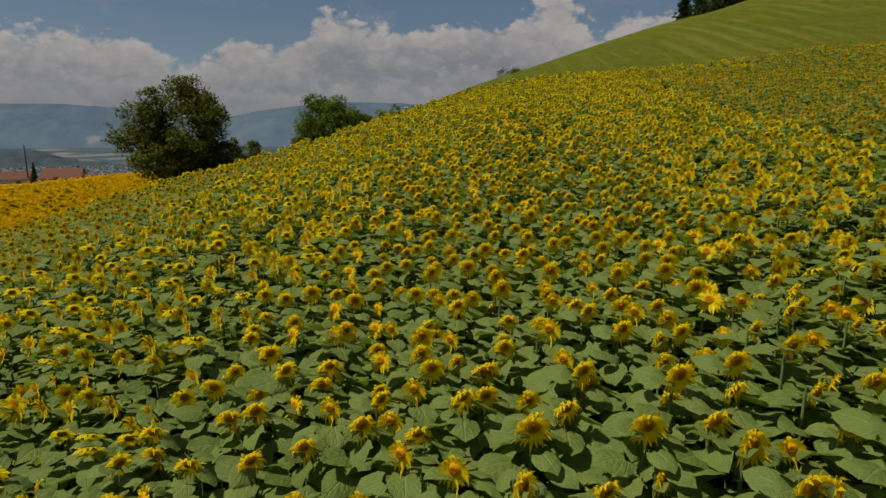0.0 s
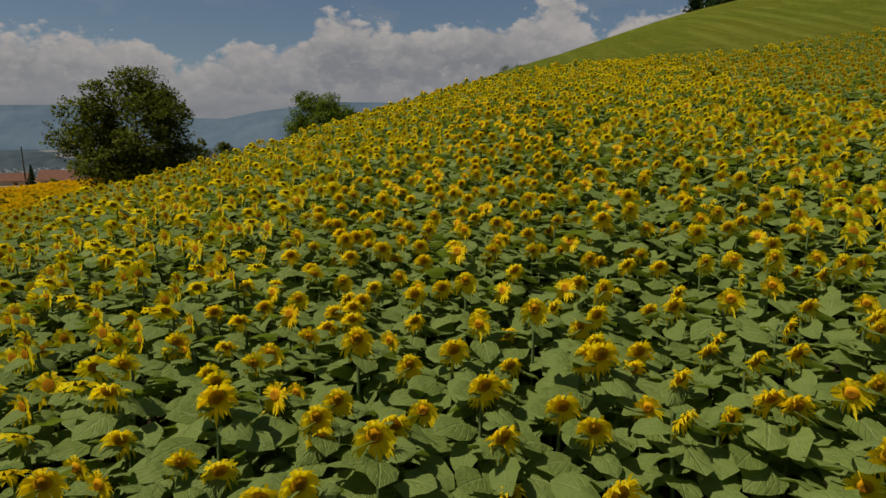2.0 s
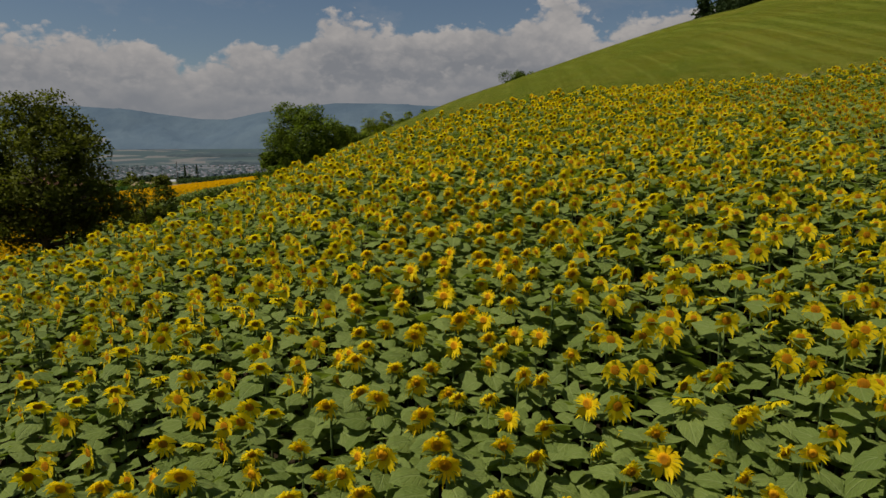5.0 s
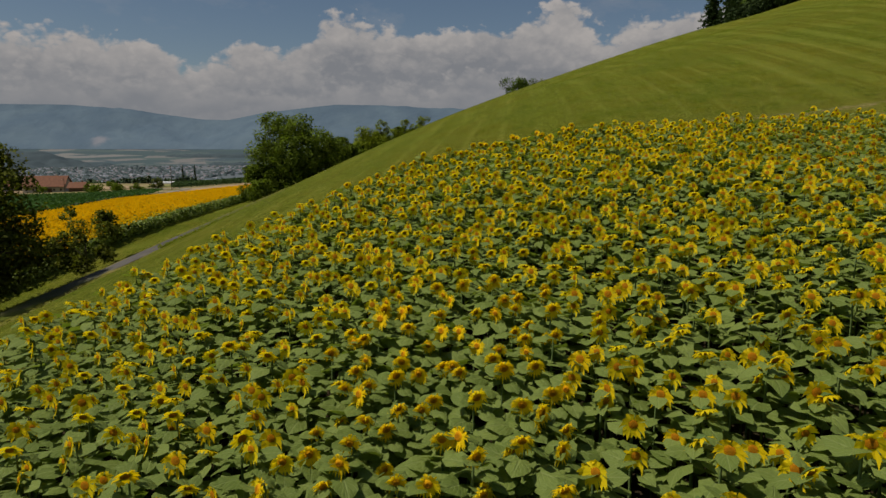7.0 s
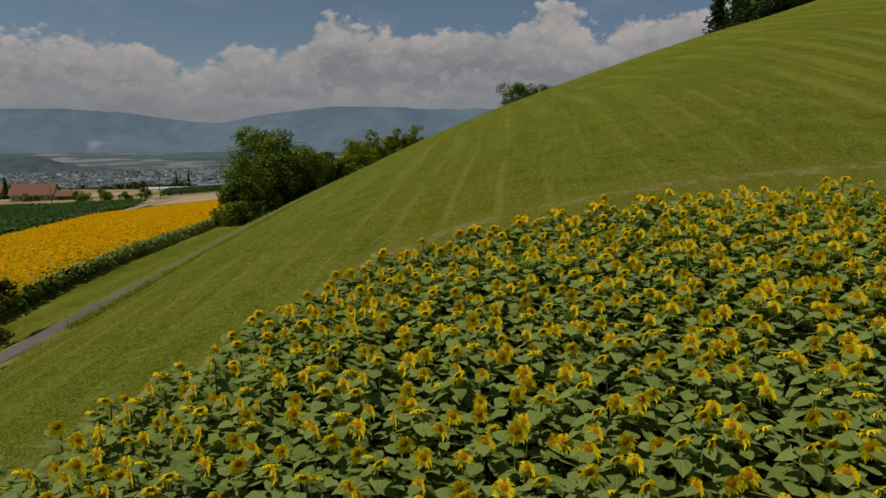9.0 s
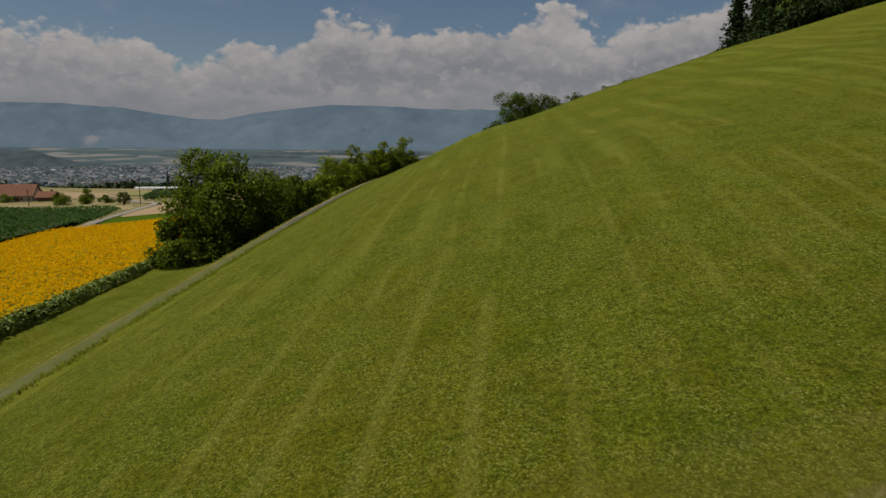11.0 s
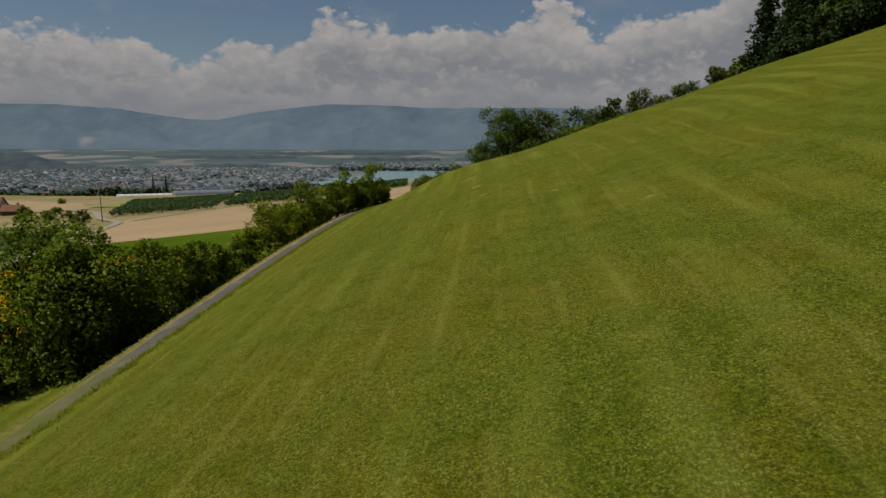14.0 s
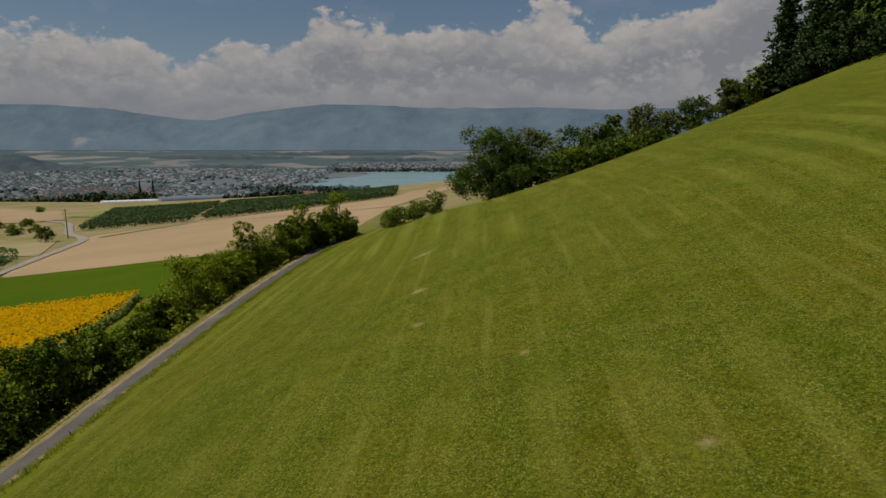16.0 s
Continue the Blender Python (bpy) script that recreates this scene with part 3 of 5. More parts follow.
def sheet(name, corners, material, lift, label, n=24, category="field"):
    """A field laid on the land between four corners."""
    a, b, c, d = (np.array(p, float) for p in corners)
    u, v = np.meshgrid(np.linspace(0, 1, n), np.linspace(0, 1, n))
    u, v = u[..., None], v[..., None]
    P = (a * (1 - u) + b * u) * (1 - v) + (d * (1 - u) + c * u) * v
    Z = ground(P[..., 0], P[..., 1]) + lift
    i = np.arange(n * n).reshape(n, n)
    faces = np.stack([i[:-1, :-1], i[:-1, 1:], i[1:, 1:], i[1:, :-1]], -1).reshape(-1, 4)
    me = mesh_data(name, np.dstack([P, Z]).reshape(-1, 3), faces, [material], smooth_faces=True)
    return tagged(new(name, me), label, category, kind="structure")


def ribbon(name, line, width, material, lift, label, side=0.0, category="road", rough=0.0):
    """A road or strip along a line of (x, y), with softly uneven edges."""
    line = np.array(line, float)
    s = np.concatenate([[0], np.cumsum(np.linalg.norm(np.diff(line, axis=0), axis=1))])
    step = 1.0 if s[-1] < 260 else 4.0
    t = np.arange(0, s[-1], step)
    P = np.stack([np.interp(t, s, line[:, 0]), np.interp(t, s, line[:, 1])], -1)
    for _ in range(6):
        P[1:-1] = (P[:-2] + 2 * P[1:-1] + P[2:]) / 4
    T = np.gradient(P, axis=0)
    T /= np.linalg.norm(T, axis=1)[:, None]
    Nn = np.stack([T[:, 1], -T[:, 0]], -1)
    rng = np.random.default_rng(len(line) + int(width * 10))
    cols = []
    for k in np.linspace(-0.5, 0.5, 5):
        w = k * width + side + (rng.normal(0, rough, len(P)) if abs(k) > 0.4 else 0)
        Q = P + Nn * np.asarray(w).reshape(-1, 1)
        cols.append(np.column_stack([Q, ground(Q[:, 0], Q[:, 1]) + lift]))
    V = np.stack(cols, 1)
    n, m = V.shape[:2]
    i = np.arange(n * m).reshape(n, m)
    faces = np.stack([i[:-1, :-1], i[:-1, 1:], i[1:, 1:], i[1:, :-1]], -1).reshape(-1, 4)
    return tagged(new(name, mesh_data(name, V.reshape(-1, 3), faces, [material], smooth_faces=True)), label, category, kind="structure")


make_ground()
lane_line = [(float(lane_x(y)), y) for y in range(-30, 196, 3)]
ribbon("verge", lane_line, 5.0, M_gravel, 0.03, "dry grassy earth verge beside the farm lane", -1.1, "verge", 0.3)
ribbon("road", lane_line, 1.6, M_asphalt, 0.06, "narrow grey asphalt farm lane along the slope", 0.0, "road", 0.06)


def bank():
    """A low grassy bank on the uphill side of the lane."""
    y = np.arange(58, 176, 0.5)
    tall = smooth(58, 68, y) * (1 - smooth(160, 175, y)) * (0.85 + 0.15 * np.sin(y * 1.7) * np.sin(y * 0.61))
    cols = []
    for off, h in ((0.85, -0.02), (1.05, 0.13), (1.35, 0.22), (1.85, 0.23), (2.5, 0.14), (3.0, -0.04)):
        x = lane_x(y) + off + 0.08 * np.sin(y * 1.3 + off * 5)
        cols.append(np.column_stack([x, y, ground(x, y) + h * tall - 0.03 * (1 - tall)]))
    V = np.stack(cols, 1)
    i = np.arange(V.shape[0] * 6).reshape(-1, 6)
    F = np.stack([i[:-1, :-1], i[:-1, 1:], i[1:, 1:], i[1:, :-1]], -1).reshape(-1, 4)
    tagged(new("bank", mesh_data("bank", V.reshape(-1, 3), F, [M_bank], smooth_faces=True)), "low grassy bank along the uphill side of the lane", "bank", kind="structure")


bank()
sheet("field_green_strip", [(-62, 176), (-24, 182), (-22, 228), (-94, 221)], M_green, 0.07, "bright green meadow strip beyond the yellow crop")
sheet("field_green_strip", [(-87, 199), (-60, 177), (-92, 218), (-104, 243)], M_green, 0.09, "bright green meadow strip by the gravel track")
sheet("field_stubble", [(-94, 222), (-14, 229), (-8, 318), (-100, 348)], M_stubble, 0.08, "harvested straw-coloured stubble field")
sheet("field_stubble", [(-104, 243), (-94, 222), (-100, 348), (-128, 318)], M_stubble, 0.1, "harvested straw-coloured stubble field")
sheet("field_stubble", [(-100, 347), (-7, 318), (6, 375), (-12, 395)], M_stubble, 0.2, "harvested straw-coloured stubble field")
sheet("field_stubble", [(-15, 395), (8, 372), (24, 440), (-6, 440)], M_stubble, 0.25, "harvested straw-coloured stubble field")
sheet("field_pale", [(-220, 300), (-112, 262), (-133, 302), (-190, 338)], M_stubble2, 0.2, "pale stubble field with green regrowth")
sheet("field_tan", [(-330, 380), (-214, 433), (-276, 524), (-420, 590)], M_stubble, 0.4, "bare tan field in front of the town")
sheet("field_meadow", [(-228, 458), (-188, 438), (-230, 520), (-262, 560)], M_meadow2, 0.4, "dry yellowish meadow by the orchard")
track = [(-84, 186), (-93, 208), (-106, 250), (-117, 288), (-124, 306), (-150, 336), (-190, 400), (-222, 430), (-268, 473), (-340, 540)]
ribbon("track", track, 3.4, M_track, 0.3, "pale gravel farm track bending between fields", rough=0.1)
ribbon("track", [(-120, 308), (-100, 348), (-60, 385), (-10, 404), (12, 440)], 2.6, M_meadow2, 0.32, "grassy field margin along the orchard", category="field margin")


# ---- plants: leaves and crowns ----
def leaf_cards(rng, centres, size, up=0.5, aspect=0.62):
    """One folded leaf of two triangles at each centre."""
    n = len(centres)
    t = rng.normal(size=(n, 3))
    t[:, 2] *= 0.6
    t /= np.linalg.norm(t, axis=1)[:, None]
    nrm = rng.normal(size=(n, 3)) + (0, 0, up)
    b = np.cross(nrm, t)
    b /= np.linalg.norm(b, axis=1)[:, None]
    s = (size * rng.uniform(0.6, 1.35, n))[:, None]
    fold = np.cross(t, b) * s * 0.12
    V = np.stack([centres - t * s * 0.5, centres + b * s * aspect * 0.5 + fold, centres + t * s * 0.5, centres - b * s * aspect * 0.5 + fold], 1)
    i = np.arange(n)[:, None] * 4
    F = np.concatenate([i + (0, 1, 2), i + (0, 2, 3)], 1).reshape(-1, 3)
    return V.reshape(-1, 3), F


def blob_points(rng, blobs, n, shell=0.45):
    """Leaf places in ellipsoids (x, y, z, rx, ry, rz), more in the larger ones, gathered into sprays with gaps between them."""
    blobs = np.asarray(blobs, float)
    w = (blobs[:, 3] * blobs[:, 4] + blobs[:, 4] * blobs[:, 5])
    k = rng.choice(len(blobs), n, p=w / w.sum())
    sprays = 18
    axis = rng.normal(size=(len(blobs), sprays, 3)) + (0, 0, 0.15)
    axis /= np.linalg.norm(axis, axis=2)[..., None]
    reach = rng.uniform(0.78, 1.16, (len(blobs), sprays))
    j = rng.integers(0, sprays, n)
    off = rng.normal(size=(n, 3)) * 0.33
    d = axis[k, j] + off
    d /= np.linalg.norm(d, axis=1)[:, None]
    r = (1 - shell * rng.random(n) ** 1.5) * reach[k, j]
    P = blobs[k, :3] + d * blobs[k, 3:] * r[:, None]
    face = d + 1.3 * off
    return P, face / np.linalg.norm(face, axis=1)[:, None]


def crown_blobs(rng, height, width, base, count, lump=0.34):
    """Clumps that make an uneven crown: (x, y, z, rx, ry, rz)."""
    out = []
    for k in range(count):
        z = (k + rng.random()) / count
        a = rng.uniform(0, 2 * np.pi)
        r = width * 0.5 * math.sqrt(max(0.05, 1 - (1.75 * z - 0.8) ** 2 * 0.95)) * rng.uniform(0.35, 0.95)
        s = width * lump * rng.uniform(0.55, 1.05) * (1 - 0.25 * z)
        out.append((r * math.cos(a), r * math.sin(a), base + (height - base) * (0.08 + 0.80 * z), s, s, s * rng.uniform(0.6, 0.95)))
    return out


def tree(name, x, y, height, width, base, leaves, leaf, material, label, seed, count=22, twigs=0, trunk_radius=0.0, lump=0.30, category="tree", sink=0.1, group="", lean=0.0):
    """A broadleaved tree: tapered trunk with limbs, and a crown of many leaves in clumps."""
    rng = np.random.default_rng(seed)
    root = empty(name, x, y)
    blobs = crown_blobs(rng, height, width, base, count, lump)
    r = trunk_radius or height * 0.022
    top = np.array((lean, 0.0, height * 0.72))
    pieces = [tube([(0, 0, -sink - 0.3), (0, 0, base * 0.4), top * 0.5 + (r, -r, 0), top], [r * 1.35, r, r * 0.7, r * 0.15], 8)]
    for b in blobs[: max(6, count // 2)]:
        end = np.array(b[:3])
        start = top * min(0.85, max(0.25, 0.75 * end[2] / height))
        mid = (start + end) / 2 + rng.normal(size=3) * 0.06 * height
        pieces.append(tube([start, mid, end], [r * 0.42, r * 0.26, r * 0.06], 5))
    P, out = blob_points(rng, blobs, leaves)
    tips, outs = [P], [out]
    for k in range(twigs):
        b = blobs[rng.integers(max(6, count // 2))]
        d = rng.normal(size=3) * (1, 1, 0.5) + (0, 0, 0.7)
        d /= np.linalg.norm(d)
        start = np.array(b[:3])
        end = start + d * np.array(b[3:]) * rng.uniform(1.1, 1.5)
        pieces.append(tube([start, (start + end) / 2 + rng.normal(size=3) * 0.06, end], [0.035, 0.022, 0.008], 4))
        s = rng.uniform(0.4, 1.05, 40)[:, None]
        tips.append(start + (end - start) * s + rng.normal(size=(40, 3)) * 0.13)
        outs.append(np.tile(d, (40, 1)))
    v, f = joined(pieces)
    child("trunk", mesh_data("trunk", v, f, [M_bark], smooth_faces=True), root, "dark bark trunk and limbs")
    P = np.concatenate(tips)
    floor = ground(P[:, 0] + x, P[:, 1] + y) - float(ground(x, y)) + 0.15
    P[:, 2] = np.maximum(P[:, 2], floor + rng.random(len(P)) * 0.3)
    v, f = leaf_cards(rng, P, leaf)
    soft = np.repeat(np.concatenate(outs) * 1.0 + (0, 0, 0.25) + rng.normal(size=(len(P), 3)) * 0.34, 4, 0)
    soft /= np.linalg.norm(soft, axis=1)[:, None]
    child("crown", mesh_data("crown", v, f, [material], None, True, soft), root, "")
    return tagged(root, label, category, group)


def fir(name, x, y, height, width, seed, label, leaves=3500, group="edge of the wood"):
    """A conifer: straight trunk and drooping tiers of needle sprays."""
    rng = np.random.default_rng(seed)
    root = empty(name, x, y)
    v, f = tube([(0, 0, -0.4), (0, 0, height * 0.5), (0, 0, height)], [height * 0.016, height * 0.01, 0.02], 7)
    child("trunk", mesh_data("trunk", v, f, [M_bark], smooth_faces=True), root)
    z = rng.random(leaves) ** 1.25
    tier = np.floor(z * 26) / 26
    a = rng.uniform(0, 2 * np.pi, leaves)
    spoke = np.round(a / (2 * np.pi) * 11 + tier * 37) / 11 * 2 * np.pi
    a = spoke + rng.normal(0, 0.12, leaves)
    r = width * 0.5 * (1 - z) ** 0.8 * np.sqrt(rng.random(leaves)) * (0.8 + 0.4 * np.sin(spoke * 5 + tier * 60))
    P = np.stack([r * np.cos(a), r * np.sin(a), 0.05 * height + z * height * 0.95 - r * 0.28 + rng.normal(0, 0.15, leaves)], -1)
    v, f = leaf_cards(rng, P, 1.0, 1.2, 0.55)
    child("crown", mesh_data("crown", v, f, [M_fir]), root)
    return tagged(root, label, "tree", group)


# ---- sunflowers ----
LEAF_S = ((0.0, 0.36, 1.0), (0.0, 0.28, 0.62, 1.0), (0.0, 0.17, 0.37, 0.58, 0.80, 1.0))
LEAF_W = ((0.52, 0.98, 0.0), (0.58, 1.02, 0.74, 0.0), (0.56, 0.93, 1.02, 0.86, 0.48, 0.0))
LEAF_BACK = ((0.20, 0.06, 0.0), (0.20, 0.09, 0.0, 0.0), (0.20, 0.14, 0.06, 0.0, -0.03, 0.0))


def leaf_shape(length, width, droop, detail=0, seed=0):
    """A heart-shaped leaf along +y, wavy and toothed at its edge, folded at the midrib, drooping at the tip.
    Vertices, triangles, and for each vertex its place across and along the blade."""
    r = np.random.default_rng(seed)
    across = (0.0, 0.55, 1.0) if detail == 2 else (0.0, 1.0)
    cup = r.uniform(-0.22, 0.10)
    twist = r.uniform(-0.18, 0.18)
    V, U, rows = [], [], []
    for s, w, back in zip(LEAF_S[detail], LEAF_W[detail], LEAF_BACK[detail]):
        row = {}
        z = 0.16 * s - droop * s ** 2
        for side in (-1, 1):
            for u in across:
                if u == 0 and side > 0 or w == 0 and u > 0:
                    continue
                edge = u == 1.0
                ww = w * (r.uniform(0.88, 1.10) if edge else 1.0)
                y = s - back * u ** 1.5 + (r.uniform(-0.04, 0.04) if edge else 0)
                wave = r.uniform(-0.09, 0.07) if edge else r.uniform(-0.02, 0.04) if u else 0.0
                row[side * u] = len(V)
                V.append((side * u * ww * width / 2, y * length, (z + cup * (u * w) ** 2 * 0.5 + twist * side * u * s * 0.5 + wave) * length))
                U.append((u, s))
        rows.append(row)
    F = []
    for a, b in zip(rows, rows[1:]):
        for side in (-1, 1):
            for u, v in zip(across, across[1:]):
                p, q = a[side * u], a[side * v]
                if len(b) == 1:
                    tri = [(p, q, b[0.0])]
                else:
                    tri = [(p, q, b[side * v]), (p, b[side * v], b[side * u])]
                F += tri if side > 0 else [t[::-1] for t in tri]
    return np.array(V), np.array(F), np.array(U)


def turned(V, m):
    m = np.array(m)
    return V @ m[:3, :3].T + m[:3, 3]


def sunflower_shapes(seed, detail):
    """Parts of one plant about 1.5 m tall whose nodding head faces -y: name, vertices, triangles, material number, place on the part."""
    rng = np.random.default_rng(seed)
    out = []
    fine = detail == 2
    h = rng.uniform(1.38, 1.60)
    r_disc = rng.uniform(0.048, 0.060) * (1.28, 1.06, 1.0)[detail]
    nod = float(np.clip(rng.normal((4, 10, 15)[detail], 19), -22, 56))
    yaw = rng.normal(2, 22)
    lean = rng.uniform(-0.06, 0.06)
    spread_uv = lambda v: np.full((len(v), 2), 0.5)
    if detail:
        stem = [(0, 0, -0.25), (lean * 0.4, 0.03, h * 0.55), (lean, 0.05, h - 0.07), (lean, 0.035, h), (lean, -0.02, h + 0.005)]
        v, f = tube(stem if fine else [stem[0], stem[2], stem[4]], [0.016, 0.014, 0.012, 0.011, 0.010][: 5 if fine else 3], 5 if fine else 3)
        f = np.concatenate([f[:, (0, 1, 2)], f[:, (0, 2, 3)]])
        out.append(("stem", v, f, 0, spread_uv(v)))
    # the head, facing -y in its own frame, tipped forward by its weight
    place = pose(lean, -0.04, h - 0.01, 0, 0, yaw) @ pose(0, 0, 0, nod, 0, 0)
    k = (5, 7, 12)[detail]
    a = np.linspace(0, 2 * np.pi, k, endpoint=False)
    ring = lambda r, y: np.stack([r * np.cos(a), np.full(k, y), r * np.sin(a)], -1)
    n = np.arange(k)
    if fine:
        v = np.concatenate([ring(r_disc * 0.86, 0.0), ring(r_disc * 0.60, -0.020), ring(r_disc * 0.3, -0.020), [(0, -0.014, 0)]])
        f = np.concatenate([np.stack([n + o, (n + 1) % k + o, (n + 1) % k + o + k], -1) for o in (0, k)] +
                           [np.stack([n + o, (n + 1) % k + o + k, n + o + k], -1) for o in (0, k)] +
                           [np.stack([n + 2 * k, (n + 1) % k + 2 * k, np.full(k, 3 * k)], -1)])
        uv = np.repeat([1.0, 0.66, 0.3], k)
    else:
        v = np.concatenate([ring(r_disc * 0.80, -0.006), [(0, -0.024, 0)]])
        f = np.stack([n, (n + 1) % k, np.full(k, k)], -1)
        uv = np.full(k, 0.62)
    out.append(("disc", turned(v, place), f, 1, np.column_stack([np.zeros(len(v)), np.append(uv, 0.05)])))
    if detail:
        v = np.concatenate([ring(r_disc * 1.05, 0.006), [(0, 0.05, 0)]])
        f = np.stack([(n + 1) % k, n, np.full(k, k)], -1)
        out.append(("calyx", turned(v, place), f, 2, spread_uv(v)))
    P, F = [], []
    m = (11, 17, 21)[detail]
    down = np.array(place.to_3x3().inverted() @ Vector((0, 0, -1)))
    limp = rng.uniform(0.20, 0.80)
    spot = lambda q: (np.array((math.cos(q), 0, math.sin(q))), np.array((-math.sin(q), 0, math.cos(q))))
    # all petals spring from one ring at the rim of the disc
    P += [spot(2 * np.pi * i / m)[0] * r_disc * (0.72, 0.74, 0.80)[detail] for i in range(m)]
    for layer in range(2 if fine else 1):
        for i in range(m):
            if fine and rng.random() < 0.08:
                continue
            er, et = spot(2 * np.pi * (i + 0.5 + rng.uniform(-0.3, 0.3)) / m)
            length = r_disc * rng.uniform(1.0, 1.45)
            wide = r_disc * (0.50, 0.33, 0.21)[detail]
            bend = rng.normal(-0.40 + 0.35 * layer, 0.38)
            sag = down * limp * length * rng.uniform(0.5, 1.4)
            mid = er * (r_disc + length * 0.60) + (0, bend * length * 0.32 + 0.006 * layer, 0) + sag * 0.30
            tip = er * (r_disc + length * 0.97) + et * rng.uniform(-1.2, 1.2) * wide + (0, bend * length * 0.9, 0) + sag
            o, a, b = len(P), i, (i + 1) % m
            if detail:
                P += [mid - et * wide, mid + et * wide, tip]
                F += [(a, o, b), (b, o, o + 1), (o, o + 2, o + 1)]
            else:
                P += [tip]
                F += [(a, o, b)]
    P = np.array(P)
    out.append(("corolla", turned(P, place), np.array(F), 3, spread_uv(P)))
    count = (7, 10, 13)[detail]
    for i in range(count):
        j = i * (1, 1, 0.85)[detail]
        z = h - 0.015 - (0.055, 0.042, 0.034)[detail] * i - rng.uniform(0, 0.05)
        size = (0.150 + 0.013 * min(j, 6)) * rng.uniform(0.82, 1.22) * (1.08, 0.93, 1.0)[detail]
        v, f, uv = leaf_shape(size, size * rng.uniform(0.90, 1.08), rng.uniform(0.05, 0.50), detail, seed * 31 + i)
        stalk = 0.045 + 0.021 * min(j, 9)
        m = pose(lean * z / h, 0.02, z, 0, 0, i * 137.5 + rng.uniform(-25, 25)) @ pose(0, stalk, 0.02, rng.uniform(-30, 20), rng.uniform(-30, 30), 0)
        out.append(("leaf", turned(v, m), f, 4, uv))
    # the large lower leaves that close the crop between the stems
    for i in range(2 if detail else 1):
        v, f, uv = leaf_shape(0.33, 0.34, 0.3, min(detail, 1), seed * 17 + i)
        m = pose(0, 0.02, h - 0.58 - 0.07 * i, 0, 0, i * 170 + rng.uniform(0, 90)) @ pose(0, 0.14, 0.02, rng.uniform(-15, 15), rng.uniform(-15, 15), 0)
        out.append(("leaf", turned(v, m), f, 4, uv))
    return out


def distant_plant(seed):
    """A sunflower of the far parts of the crop, which are only ever seen from far off."""
    rng = np.random.default_rng(seed)
    a = np.linspace(0, 2 * np.pi, 5, endpoint=False)
    head = np.concatenate([np.stack([0.12 * np.cos(a), 0 * a, 1.5 + 0.12 * np.sin(a)], -1), [(0, -0.04, 1.5)]])
    n = np.arange(5)
    shapes = [("corolla", head, np.stack([n, (n + 1) % 5, 0 * n + 5], -1), 3, np.full((6, 2), 0.5))]
    for i in range(3):
        v, f, uv = leaf_shape(0.36, 0.36, 0.3, 0, seed * 7 + i)
        shapes.append(("leaf", turned(v, pose(0, 0, 1.36 - 0.08 * i, 0, 0, 120 * i + rng.uniform(0, 60)) @ pose(0, 0.08, 0)), f, 4, uv))
    return shapes


FLOWER_MATS = [M_stem, M_disc, M_bract, M_petal, M_leaf]


def merged_plant(shapes):
    v, f = joined([(s[1], s[2]) for s in shapes])
    return v, f, np.concatenate([np.full(len(s[2]), s[3]) for s in shapes]), np.concatenate([s[4] for s in shapes])


def place_on_part(me, uv):
    """Stores where each vertex lies across and along its leaf, for the veins."""
    for name, column in (("across", 0), ("along", 1)):
        me.attributes.new(name, "FLOAT", "POINT").data.foreach_set("value", np.ascontiguousarray(uv[:, column], np.float32))


def scatter(name, plants, picks, label, category, mats):
    """One mesh of many plants: plants are (verts, faces, material numbers, places), picks rows of kind, x, y, z, turn, size."""
    V, F, I, U, n = [], [], [], [], 0
    for k, (v, f, i, uv) in enumerate(plants):
        rows = picks[picks[:, 0] == k]
        if not len(rows):
            continue
        c, s = np.cos(rows[:, 4]), np.sin(rows[:, 4])
        size = rows[:, 5]
        x = (v[:, 0][None] * c[:, None] - v[:, 1][None] * s[:, None]) * size[:, None] + rows[:, 1:2]
        y = (v[:, 0][None] * s[:, None] + v[:, 1][None] * c[:, None]) * size[:, None] + rows[:, 2:3]
        z = v[:, 2][None] * size[:, None] + rows[:, 3:4]
        V.append(np.stack([x, y, z], -1).reshape(-1, 3))
        F.append((f[None] + (np.arange(len(rows)) * len(v))[:, None, None] + n).reshape(-1, 3))
        I.append(np.tile(i, len(rows)))
        U.append(np.tile(uv, (len(rows), 1)))
        n += len(rows) * len(v)
    me = mesh_data(name, np.concatenate(V), np.concatenate(F), mats, np.concatenate(I), True)
    place_on_part(me, np.concatenate(U))
    ob = new(name, me)
    return tagged(ob, label, category, kind="stuff")


